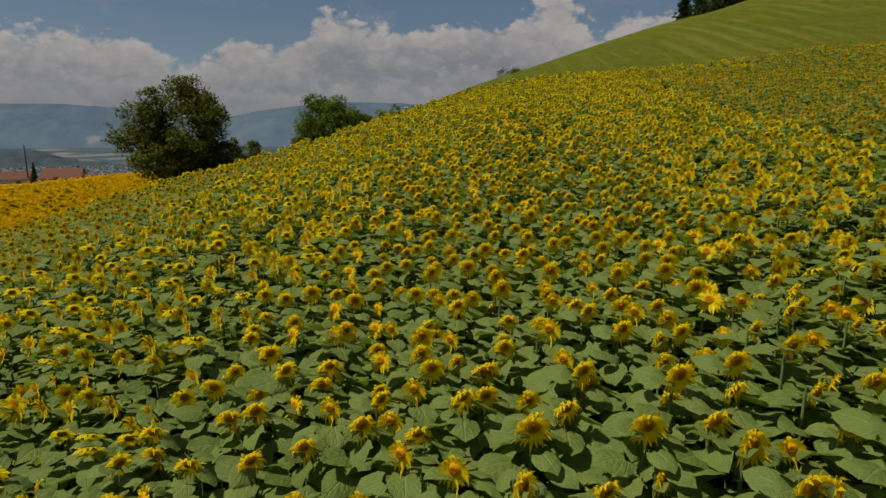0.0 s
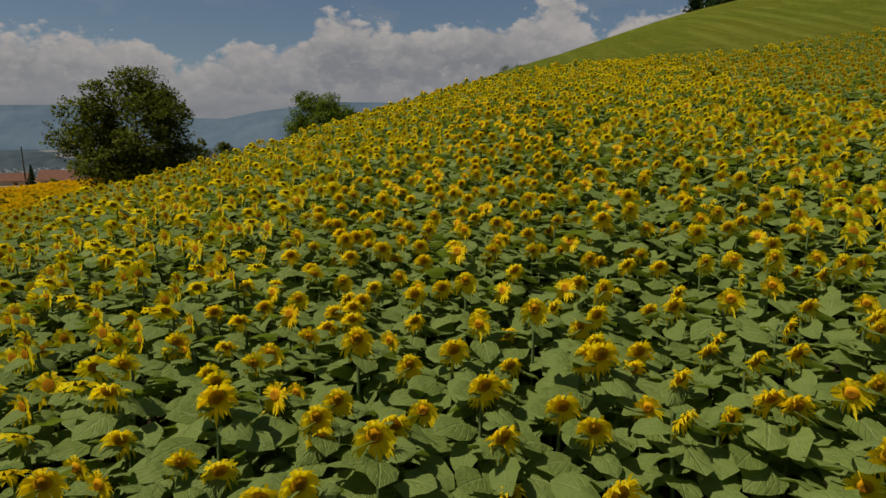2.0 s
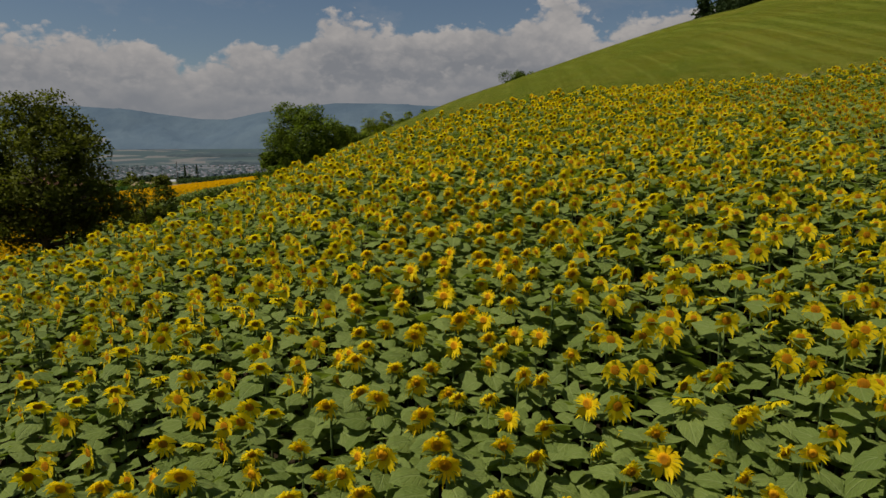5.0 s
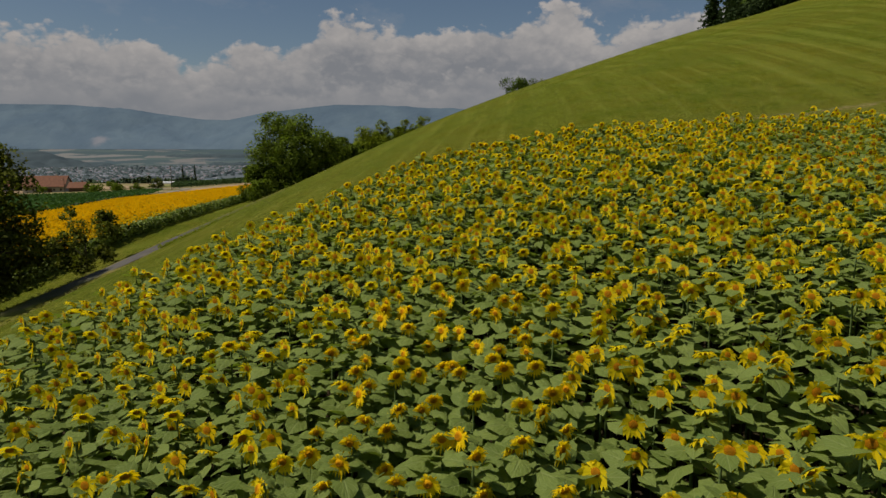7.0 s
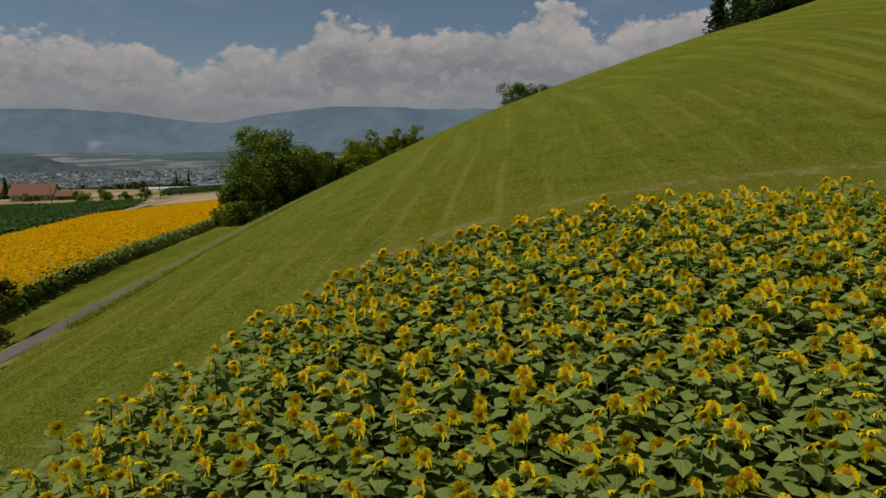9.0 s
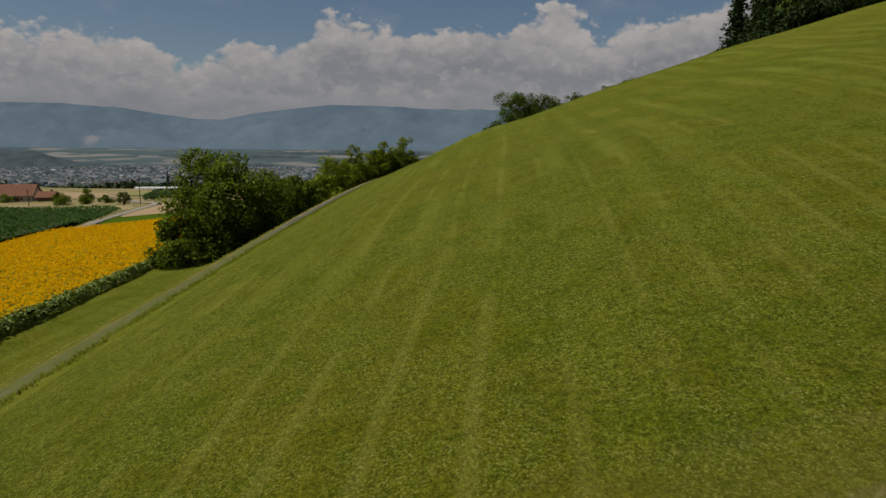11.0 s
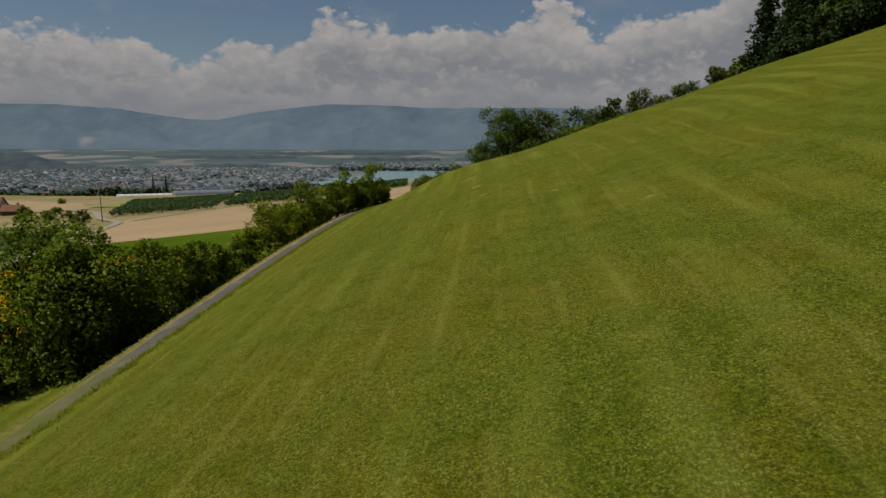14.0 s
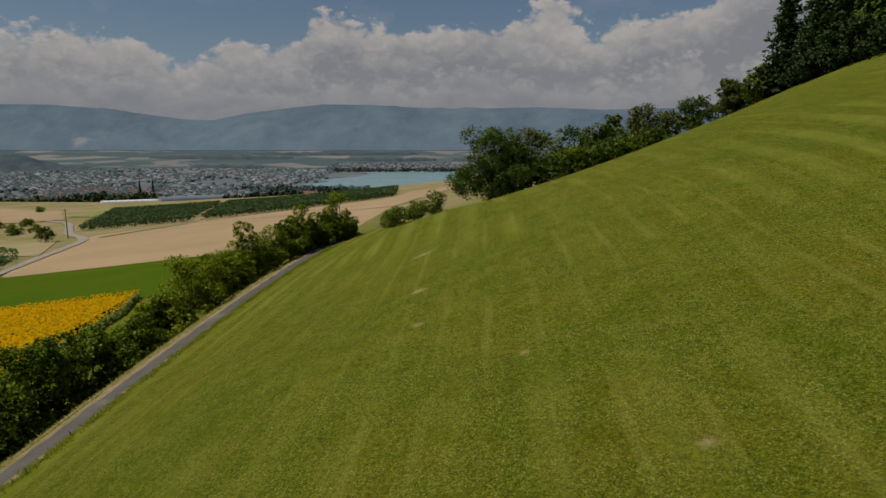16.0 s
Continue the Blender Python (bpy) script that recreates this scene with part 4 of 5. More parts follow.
def make_crop():
    rng = np.random.default_rng(7)
    gx, gy = np.meshgrid(np.arange(-50, 66, 0.415), np.arange(-4, 64, 0.405))
    x, y = gx.ravel() + rng.normal(0, 0.11, gx.size), gy.ravel() + rng.normal(0, 0.11, gx.size)
    bare = np.sin(x * 0.9 + 1.3) * np.sin(y * 0.7 + x * 0.2) > 0.985
    ok = (y < crop_edge(x) + rng.normal(0, 0.15, len(x))) & (x > lane_x(y) + 2.2) & (x < 46) & ~bare
    x, y = x[ok], y[ok]
    z = ground(x, y)
    turn = rng.normal(0, 0.24, len(x))
    size = rng.normal(1.0, 0.055, len(x)) * (1 + 0.04 * np.sin(x * 0.35) * np.sin(y * 0.27))
    near = (np.abs(x - 1.7) < 1.5) & (y > 4.8) & (y < 15)
    flight = np.abs(x - 1 - 0.07 * y)
    seen = np.abs(x - 1) < 0.79 * (y + 1.5) + 2
    close = (flight < 3.2) & (y < 23) | (flight < 1.6) & (y < 34) | (y > crop_edge(x) - 1.0) & (flight < 5)
    middle = (flight < 9.5) | (y > crop_edge(x) - 2.5) & (flight < 18)
    kinds = 8
    plants = [merged_plant(sunflower_shapes(base + k, d)) for base, d in ((40, 2), (90, 1), (140, 0)) for k in range(kinds)]
    plants += [merged_plant(distant_plant(190 + k)) for k in range(kinds)]
    pick = np.where(seen, np.where(close, 0, np.where(middle, kinds, 2 * kinds)), 3 * kinds) + rng.integers(0, kinds, len(x))
    rows = np.stack([pick, x, y, z, turn, size], -1)
    scatter("sunflower_crop", plants, rows[~near], "dense crop of flowering sunflowers on the slope", "sunflowers", FLOWER_MATS)
    # the plants nearest to the flight line, one by one
    protos = []
    for k in range(6):
        root = new("sunflower")
        for name, v, f, i, uv in sunflower_shapes(40 + k, 2):
            me = mesh_data(name, v, f, [FLOWER_MATS[i]], smooth_faces=True)
            place_on_part(me, uv)
            child(name, me, root)
        protos.append(tagged(root, "tall sunflower with nodding yellow head and broad leaves", "sunflower", "sunflowers of the crop"))
    used = set()
    for j in np.nonzero(near)[0]:
        k = int(pick[j]) % 6
        m = pose(x[j], y[j], z[j], 0, 0, math.degrees(turn[j])) @ Matrix.Diagonal((*[size[j]] * 3, 1))
        if k not in used:
            used.add(k)
            protos[k].matrix_basis = m
        else:
            copy_thing(protos[k], m @ Matrix.Diagonal((*[1 / s for s in protos[k].scale], 1)))


def inside(px, py, poly):
    out = np.zeros(len(px), bool)
    for (x0, y0), (x1, y1) in zip(poly, poly[1:] + poly[:1]):
        cross = ((y0 > py) != (y1 > py)) & (px < (x1 - x0) * (py - y0) / (y1 - y0 + 1e-9) + x0)
        out ^= cross
    return out


FIELD2 = [(-23, 33), (-25, 62), (-26, 76), (-26.3, 92), (-27, 104), (-29, 118), (-32, 150), (-34.5, 168), (-38.5, 181), (-62, 178), (-84, 177), (-78, 155), (-69.5, 128), (-66, 90), (-63, 50), (-60, 14)]
MAIZE = [(-70.5, 128), (-79, 155), (-85.5, 178), (-88, 199), (-105, 243), (-118, 262), (-130, 277), (-222, 330), (-270, 270), (-190, 120), (-150, 60), (-64, 50), (-67, 90)]


def make_far_crops():
    rng = np.random.default_rng(11)
    n = 58000
    x, y = rng.uniform(-86, -22, n), rng.uniform(10, 184, n)
    ok = inside(x, y, FIELD2)
    x, y = x[ok], y[ok]
    plants = []
    for k in range(5):
        r = np.random.default_rng(300 + k)
        P, F, I = [], [], []
        a = np.linspace(0, 2 * np.pi, 5, endpoint=False) + r.uniform(0, 1)
        tilt, rad = r.uniform(0.2, 1.1), r.uniform(0.105, 0.145)
        ring = np.stack([rad * np.cos(a) * r.uniform(0.75, 1.2, 5), np.sin(a) * rad * math.sin(tilt), 1.5 + np.sin(a) * rad * math.cos(tilt)], -1)
        P += list(ring) + [(0, -0.05, 1.5)]
        F += [(i, (i + 1) % 5, 5) for i in range(5)]
        I += [3] * 5
        for j in range(1 if k == 0 else 0):
            v, f, _ = leaf_shape(0.46, 0.42, r.uniform(0.1, 0.4))
            v = turned(v, pose(0, 0, 1.34 - 0.12 * j, r.uniform(-15, 15), 0, j * 170 + r.uniform(0, 90)))
            F += [tuple(t + len(P)) for t in f]
            I += [4] * len(f)
            P += list(v)
        plants.append((np.array(P), np.array(F), np.array(I), np.full((len(P), 2), 0.5)))
    rows = np.stack([rng.integers(0, 5, len(x)), x, y, ground(x, y), rng.normal(0, 0.5, len(x)), rng.normal(0.90, 0.06, len(x))], -1)
    scatter("sunflower_field", plants, rows, "second sunflower crop in full golden bloom below the lane", "sunflowers", [M_stem, M_disc, M_bract, M_far_petal, M_hedge])
    # leafy flank of the crop
    t = rng.random(12000)
    py = 42 + t * 138
    edge_x = np.interp(py, [p[1] for p in FIELD2[:9]], [p[0] for p in FIELD2[:9]])
    P = np.stack([edge_x - rng.exponential(0.45, 12000), py, 0 * py], -1)
    P[:, 2] = ground(P[:, 0], P[:, 1]) + rng.uniform(0.05, 1.2, 12000)
    v, f = leaf_cards(rng, P, 0.30, 2.0, 0.85)
    tagged(new("sunflower_leaves", mesh_data("sunflower_leaves", v, f, [M_leaf])), "green leafy edge of the sunflower field", "leaves", kind="stuff")
    # golden sheets added a metre up, so gaps between heads stay bright
    sheets = [[(-24, 34), (-28.5, 110), (-67.5, 110), (-60, 16)], [(-28.8, 108), (-38.5, 179), (-83, 176), (-67.5, 108)]]
    for k, c in enumerate(sheets):
        sheet("lower_crop_sheet", c, M_crop_floor, 1.02 + 0.05 * k, "raised golden sheet filling the gaps below the sunflower heads", 40)
    # maize
    x, y = rng.uniform(-270, -63, 70000), rng.uniform(50, 332, 70000)
    ok = inside(x, y, MAIZE)
    P = np.stack([x[ok], y[ok], 0 * x[ok]], -1)
    P[:, 2] = ground(P[:, 0], P[:, 1]) + 2.0 - np.abs(rng.normal(0, 0.5, len(P)))
    v, f = leaf_cards(rng, P, 0.95, 0.6, 0.4)
    tagged(new("maize_field", mesh_data("maize_field", v, f, [M_maize])), "dark green field of tall maize", "maize", kind="stuff")
    # dark sheets 1.3 m up stand in for shade between the maize plants
    sheet("maize_shade_sheet", [(-86, 178), (-116, 256), (-222, 326), (-190, 130)], M_maize_shade, 1.3, "raised dark sheet painted as the shade inside the maize field", 20)
    sheet("maize_shade_sheet", [(-66, 60), (-86, 178), (-190, 130), (-150, 62)], M_maize_shade, 1.33, "raised dark sheet painted as the shade inside the maize field", 20)


def orchard(corners, label, seed, step=3.8):
    """Rows of trained fruit trees between four corners, as one leafy mass."""
    rng = np.random.default_rng(seed)
    a, b, c, d = (np.array(p, float) for p in corners)
    rows = int(np.linalg.norm(d - a) / step)
    P = []
    for k in range(rows):
        t = k / rows
        s, e = a + (d - a) * t, b + (c - b) * t
        n = int(np.linalg.norm(e - s) * 8)
        u = rng.random(n)[:, None]
        q = s + (e - s) * u + rng.normal(0, 0.42, (n, 2))
        z = ground(q[:, 0], q[:, 1]) + 0.4 + 2.8 * rng.random(n) ** 0.7
        P.append(np.column_stack([q, z]))
    P = np.concatenate(P)
    v, f = leaf_cards(rng, P, 1.1, 0.6, 0.7)
    tagged(new("orchard", mesh_data("orchard", v, f, [M_orchard])), label, "orchard", kind="stuff")


# ---- trees and hedges ----
def make_trees():
    tree("orchard_tree", -20.6, 51.2, 10.6, 9.4, 1.9, 34000, 0.20, M_apple, "old spreading fruit tree with ragged crown beside the lane", 3, 56, 130, 0.24, 0.20)
    tree("shrub", -18.6, 58.6, 5.0, 3.9, 0.4, 6500, 0.15, M_apple, "young bushy tree beside the lane", 4, 18, 30, 0.06, 0.20, "shrub")
    tree("walnut_tree", -21.9, 116, 12.8, 14.4, 0.4, 29000, 0.33, M_walnut_crown, "big rounded walnut tree with fresh green crown", 5, 26, 0, 0.35, 0.25)
    rng = np.random.default_rng(21)
    for k, (x, y, h, w) in enumerate([(-18, 120, 9.2, 8.0), (-17.4, 125, 7.6, 6.6), (-16.4, 130, 5.6, 5.4), (-15.6, 135, 4.6, 5.0), (-15.0, 140, 5.0, 4.8), (-14.6, 145.5, 7.8, 6.4),
                                      (-20.5, 113, 5.6, 6.6), (-24.0, 119, 6.6, 7.4), (-25.6, 111.5, 5.2, 6.4), (-22.5, 125, 4.4, 6), (-14.9, 150, 7.2, 6.4), (-13.0, 163, 5.6, 5.8), (-11.8, 166.5, 6.4, 5.4), (-7.6, 176, 4.8, 5.0), (-6.4, 178.5, 5.4, 4.6), (-4.4, 184, 3.6, 4.0),
                                      (-13.9, 155.5, 6.0, 5.6), (-13.4, 160, 5.6, 5.4), (-10.2, 170, 5.4, 5.0), (-9.0, 173.5, 5.6, 5.0), (-5.6, 181, 4.8, 4.4)]):
        # lighter leaf on some bushes: sunlight on the hedge put into colour
        m = M_bright_leaf if k in (4, 5, 10, 12, 16, 18) else M_hedge
        tree("hedge_bush", x + 0.4, y, h, w, 0.0, 8600 if y < 141 else 5600, 0.28 if y < 141 else 0.26, m, "dense green bush in the hedge along the lane", 250 + k, 26, 10, 0.09, 0.27, "bush", group="hedge along the lane")
    for k, (x, y, h, w) in enumerate([(-14.6, 154, 7.0, 5.2), (-13.2, 158.5, 9.6, 4.6), (-9.9, 169.5, 6.8, 4.6), (-8.6, 172.5, 8.2, 4.4), (-4.6, 181.5, 8.6, 5.2)]):
        tree("hedge_tree", x, y, h, w, 0.4, 6000, 0.23, M_hedge if k == 2 else M_bright_leaf, "bright green young tree standing in the hedge", 70 + k, 26, 22, 0.13, 0.24, group="hedge along the lane")
    for k, (x, y, h, w) in enumerate([(4.6, 180, 3.2, 4.2), (7.6, 185, 3.4, 4.2), (11.0, 193, 4.6, 4.6)]):
        tree("field_bush", x, y, h, w, 0.0, 2600, 0.30, M_hedge, "round dark green bush at the meadow's foot", 80 + k, 16, 0, 0.08, 0.36, "bush", group="bushes at the meadow's foot")
    tree("oak_tree", 21.0, 191, 13.6, 14.0, 0.2, 25000, 0.36, M_oak, "broad dark green oak at the end of the copse", 91, 46, 0, 0.4, 0.25, group="copse behind the ridge")
    copse = [(29, 196, 12.3, 7.5, M_birch), (33, 199, 10.5, 7.5, M_hedge), (37, 197, 10, 7, M_oak), (41, 201, 9.2, 7, M_birch), (44.5, 199, 10.4, 4, M_oak), (48, 202, 7, 7, M_hedge),
             (51, 201, 9.4, 6, M_birch), (56, 203, 6.2, 7, M_birch), (61, 200, 6.2, 7, M_oak), (66.5, 200, 7.5, 4, M_birch), (69, 202, 6, 6, M_oak), (72, 200, 7, 6, M_bright_leaf), (26, 200, 10, 8, M_oak),
             (31, 190, 5.5, 7, M_oak), (36, 191, 5, 7, M_hedge), (41, 192, 4.4, 7, M_oak), (46, 193, 3.6, 6, M_hedge), (51, 194, 3.2, 6, M_oak)]
    for k, (x, y, h, w, m) in enumerate(copse):
        tree("copse_tree", x, y, h, w, 0.0, 3600, 0.44, m, "leafy tree in the copse behind the meadow ridge", 100 + k, 26, 0, 0.18, 0.36 if w < 5 else 0.32, group="copse behind the ridge")
    wood = [(72, 192), (74, 185), (73, 178), (75, 171), (74, 164), (75, 157), (74, 150), (75, 143), (74, 136), (76, 129), (79, 195), (81, 188), (80, 181), (82, 174), (81, 167), (82, 160), (81, 153), (82, 146), (82, 139), (84, 132),
            (86, 198), (88, 190), (88, 182), (89, 174), (89, 166), (90, 158), (90, 150), (90, 141), (96, 194), (97, 184), (97, 173), (98, 162), (98, 151)]
    for k, (x, y) in enumerate(wood):
        if k % 5 == 3:
            tree("wood_tree", x, y, 17 + k % 4, 9, 1.5, 3400, 0.6, M_oak, "tall broadleaved tree at the edge of the wood", 150 + k, 18, 0, 0.3, 0.28, group="edge of the wood")
        else:
            fir("fir_tree", x, y, 21 + 3.5 * math.sin(k * 2.1), 8.5, 170 + k, "tall dark fir at the edge of the wood", 2800 if k < 20 else 1500)
    for k in range(13):
        y = 131 + 5.2 * k
        # fir needle colour on leafy bushes paints the dimness towards the picture's corner
        tree("wood_bush", 71.5 + 1.2 * math.sin(k * 1.9), y, 5.2 + 1.6 * math.sin(k * 2.7), 7.0, 0.0, 1900, 0.5, M_fir, "leafy bush under the firs at the wood's edge, painted dark", 270 + k, 14, 0, 0.1, 0.34, "bush", group="bushes at the wood's edge")
    # far single trees and bushes in the farmland
    tree("field_tree", -139, 305, 6.2, 7.0, 1.2, 2200, 0.5, M_birch, "small round tree by the gravel track", 201, 10, 0, 0.2, 0.3)
    for k, (x, y, h, w) in enumerate([(-196, 350, 5, 9), (-184, 351, 4.4, 8), (-172, 349, 3.6, 7), (-286, 517, 4, 9), (-262, 398, 5, 8), (-225, 392, 5, 9), (-212, 398, 4, 8)]):
        tree("field_bush", x, y, h, w, 0.1, 1500, 0.6, M_hedge, "dark green bush among the fields", 210 + k, 9, 0, 0.1, 0.3, "bush", group="bushes among the fields")
    for k, (px, y) in enumerate([(-0.441, 742), (-0.421, 742)]):
        fir("poplar_tree", px * y, y, 29, 9, 230 + k, "tall slim dark tree in front of the town", 1500, "trees in front of the town")


# ---- buildings ----
def house(name, x, y, turn, length, depth, eave, ridge, label, wall, roof, windows=True):
    """A gabled farm building: walls, overhanging tiled roof, chimney, doors and windows."""
    root = empty(name, x, y, None, turn)
    bm = bmesh.new()
    box(bm, -length / 2, -depth / 2, -1.5, length / 2, depth / 2, eave)
    for s in (-1, 1):
        v = [bm.verts.new((s * length / 2, -depth / 2, eave)), bm.verts.new((s * length / 2, depth / 2, eave)), bm.verts.new((s * length / 2, 0, ridge - 0.15))]
        bm.faces.new(v if s > 0 else v[::-1])
    part("wall", bm, wall, root)
    rise, run = ridge - eave, depth / 2
    for s in (-1, 1):
        bm = bmesh.new()
        over = 0.9
        pts = [(-length / 2 - over, s * (run + over), eave - over * rise / run), (length / 2 + over, s * (run + over), eave - over * rise / run), (length / 2 + over, 0, ridge), (-length / 2 - over, 0, ridge)]
        lo = [bm.verts.new(p) for p in pts]
        hi = [bm.verts.new((p[0], p[1], p[2] + 0.3)) for p in pts]
        bm.faces.new(hi if s < 0 else hi[::-1])
        bm.faces.new(lo[::-1] if s < 0 else lo)
        for i in range(4):
            q = (lo[i], lo[(i + 1) % 4], hi[(i + 1) % 4], hi[i])
            bm.faces.new(q if s < 0 else q[::-1])
        part("roof", bm, roof, root, "weathered clay tile roof slope")
    bm = bmesh.new()
    box(bm, length * 0.2, 0.4, ridge - 1.2, length * 0.2 + 0.9, 1.3, ridge + 1.3, 0.05)
    part("chimney", bm, wall, root)
    if windows:
        for k in range(int(length // 4)):
            cx = -length / 2 + 2.2 + 4 * k
            bm = bmesh.new()
            box(bm, cx - 0.6, -depth / 2 - 0.06, 1.4, cx + 0.6, -depth / 2 + 0.02, 2.8, 0.02)
            w = part("window", bm, M_timber, root)
            bm = bmesh.new()
            box(bm, cx - 0.48, -depth / 2 - 0.08, 1.52, cx + 0.48, -depth / 2 - 0.065, 2.68)
            part("pane", bm, M_glass, w)
    bm = bmesh.new()
    box(bm, length * 0.1, -depth / 2 - 0.07, -0.2, length * 0.1 + 2.6, -depth / 2 + 0.02, 2.9, 0.03)
    part("door", bm, M_timber, root, "dark wooden barn door")
    return tagged(root, label, "house", "farm buildings")


def long_hall(name, a, b, width, height, material, label, ribs=14):
    """A long low tunnel or shed between two ground points with an arched roof and ribs."""
    a, b = np.array(a, float), np.array(b, float)
    root = empty(name, *a, None, math.degrees(math.atan2(b[1] - a[1], b[0] - a[0])))
    n = np.linalg.norm(b - a)
    z0, z1 = float(ground(*a)), float(ground(*b))
    t = np.linspace(0, np.pi, 9)
    prof = np.stack([np.cos(t) * width / 2, np.sin(t) ** 0.7 * height], -1)
    s = np.linspace(0, n, 24)
    V = np.array([[u, p[0], p[1] + (z1 - z0) * u / n] for u in s for p in prof])
    F = np.array([(i * 9 + j, i * 9 + j + 1, (i + 1) * 9 + j + 1, (i + 1) * 9 + j) for i in range(23) for j in range(8)])
    child("cover", mesh_data("cover", V, F, [material], smooth_faces=True), root)
    for k in range(ribs):
        u = n * k / (ribs - 1)
        v, f = tube([(u, p[0] * 1.01, p[1] * 1.01 + (z1 - z0) * u / n) for p in prof], [0.12] * 9, 4)
        child("rib", mesh_data("rib", v, f, [M_solar]), root)
    for u in (0, n):
        bm = bmesh.new()
        bm.faces.new([bm.verts.new((u, p[0], p[1] + (z1 - z0) * u / n)) for p in prof])
        part("end_wall", bm, material, root)
    return tagged(root, label, "greenhouse")


def utility_pole(x, y, height, label, thick=1.0):
    root = empty("utility_pole", x, y)
    v, f = tube([(0, 0, -0.5), (0, 0, height * 0.5), (0, 0, height)], [0.20 * thick, 0.17 * thick, 0.12 * thick], 9)
    child("pole", mesh_data("pole", v, f, [M_pole], smooth_faces=True), root)
    bm = bmesh.new()
    box(bm, -0.9, -0.07, height - 0.9, 0.9, 0.07, height - 0.75, 0.02)
    part("crossarm", bm, M_pole, root)
    for s in (-0.75, 0.75):
        v, f = tube([(s, 0, height - 0.75), (s, 0, height - 0.55), (s, 0, height - 0.45)], [0.03, 0.07, 0.03], 7)
        child("insulator", mesh_data("insulator", v, f, [M_plastic], smooth_faces=True), root)
    return tagged(root, label, "pole")


def make_buildings():
    house("farmhouse", -266, 412, 14, 24, 15, 4.5, 10.5, "large farmhouse with broad brown tiled roof", M_wall, M_tile)
    house("barn", -243, 408, 10, 9, 8, 3.0, 5.8, "low barn with clay tiled roof beside the farmhouse", M_timber, M_tile, False)
    house("barn", -318, 436, 20, 20, 12, 4.2, 9, "farm barn with red tiled roof", M_wall, M_tile, False)
    house("shed", -154, 770, 5, 30, 16, 5, 9, "long shed with red brown roof behind the orchard", M_wall, M_tile, False)
    long_hall("greenhouse", (-312, 640), (-238, 706), 8, 2.4, M_plastic, "long white plastic greenhouse tunnel", 18)
    long_hall("greenhouse", (-268, 664), (-222, 700), 16, 4.4, M_solar, "broad grey metal roofed packing hall", 8)
    utility_pole(-136, 314, 12, "weathered wooden utility pole by the gravel track")
    utility_pole(-215, 352, 9, "weathered wooden utility pole among the fields")
    utility_pole(-307, 434, 28, "tall dark mast beside the farm buildings", 2.6)
    fir("cypress_tree", -303.5, 436, 15, 6.5, 240, "dark pointed conifer beside the farm buildings", 1600, "farm trees")


# ---- the plain: town, woods, lake and mountains ----
def boxes_mesh(C, S, turn, roof):
    """Many small gabled blocks: centres on the ground, sizes, turns and roof heights."""
    n = len(C)
    u = np.array([(-1, -1, 0), (1, -1, 0), (1, 1, 0), (-1, 1, 0), (-1, -1, 1), (1, -1, 1), (1, 1, 1), (-1, 1, 1), (-1, 0, 1), (1, 0, 1)], float)
    V = u[None] * np.stack([S[:, 0] / 2, S[:, 1] / 2, S[:, 2]], -1)[:, None]
    V[:, 8:, 2] += roof[:, None]
    c, s = np.cos(turn)[:, None], np.sin(turn)[:, None]
    X, Y = V[..., 0] * c - V[..., 1] * s, V[..., 0] * s + V[..., 1] * c
    V = np.stack([X, Y, V[..., 2]], -1) + C[:, None]
    # walls and roof slopes are separate islands, so that they take separate colours
    W = V[:, :8].reshape(-1, 3)
    fw = np.array([(0, 1, 5, 4), (1, 2, 6, 5), (2, 3, 7, 6), (3, 0, 4, 7)])
    R = V[:, 4:].copy()
    R[:, :, 2] += 0.05
    fr = np.array([(0, 1, 5, 4), (2, 3, 4, 5), (3, 0, 4, 4), (1, 2, 5, 5)])[:2]
    F = (fw[None] + (np.arange(n) * 8)[:, None, None]).reshape(-1, 4)
    G = (fr[None] + (np.arange(n) * 6)[:, None, None]).reshape(-1, 4) + len(W)
    return np.concatenate([W, R.reshape(-1, 3)]), np.concatenate([F, G])


def wooded_hill(cx, cy, sx, sy, top, seed):
    """A far-off wood or wooded hill on the plain: one bumpy sheet of crowns with a ragged outline."""
    u = np.linspace(-1.25, 1.25, 110)
    v = np.linspace(-1.25, 1.25, 40)
    U, W = np.meshgrid(u, v)
    lumps = np.array([[noise.fractal(Vector((a * sx * 0.022, b * sy * 0.022, seed)), 0.9, 2.1, 5) for a in u] for b in v])
    wide = np.array([[noise.fractal(Vector((a * 2.3, b * 2.3, seed + 9)), 1.0, 2.0, 3) for a in u] for b in v])
    r = np.sqrt(U ** 2 + W ** 2) + 0.22 * wide
    body = smooth(1.0, 0.30, r) if top > 40 else smooth(1.0, 0.88, r)
    Z = ground(cx + U * sx, cy + W * sy) - 3 + top * body + np.where(body > 0.02, (8 if top < 40 else 13) * lumps, 0)
    i = np.arange(U.size).reshape(U.shape)
    F = np.stack([i[:-1, :-1], i[:-1, 1:], i[1:, 1:], i[1:, :-1]], -1).reshape(-1, 4)
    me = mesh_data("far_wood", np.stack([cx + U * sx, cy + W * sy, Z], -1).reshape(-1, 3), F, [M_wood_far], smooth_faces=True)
    tagged(new("far_wood", me), "far-off green wood on the plain, blue haze painted into its colour", "wood", kind="stuff")


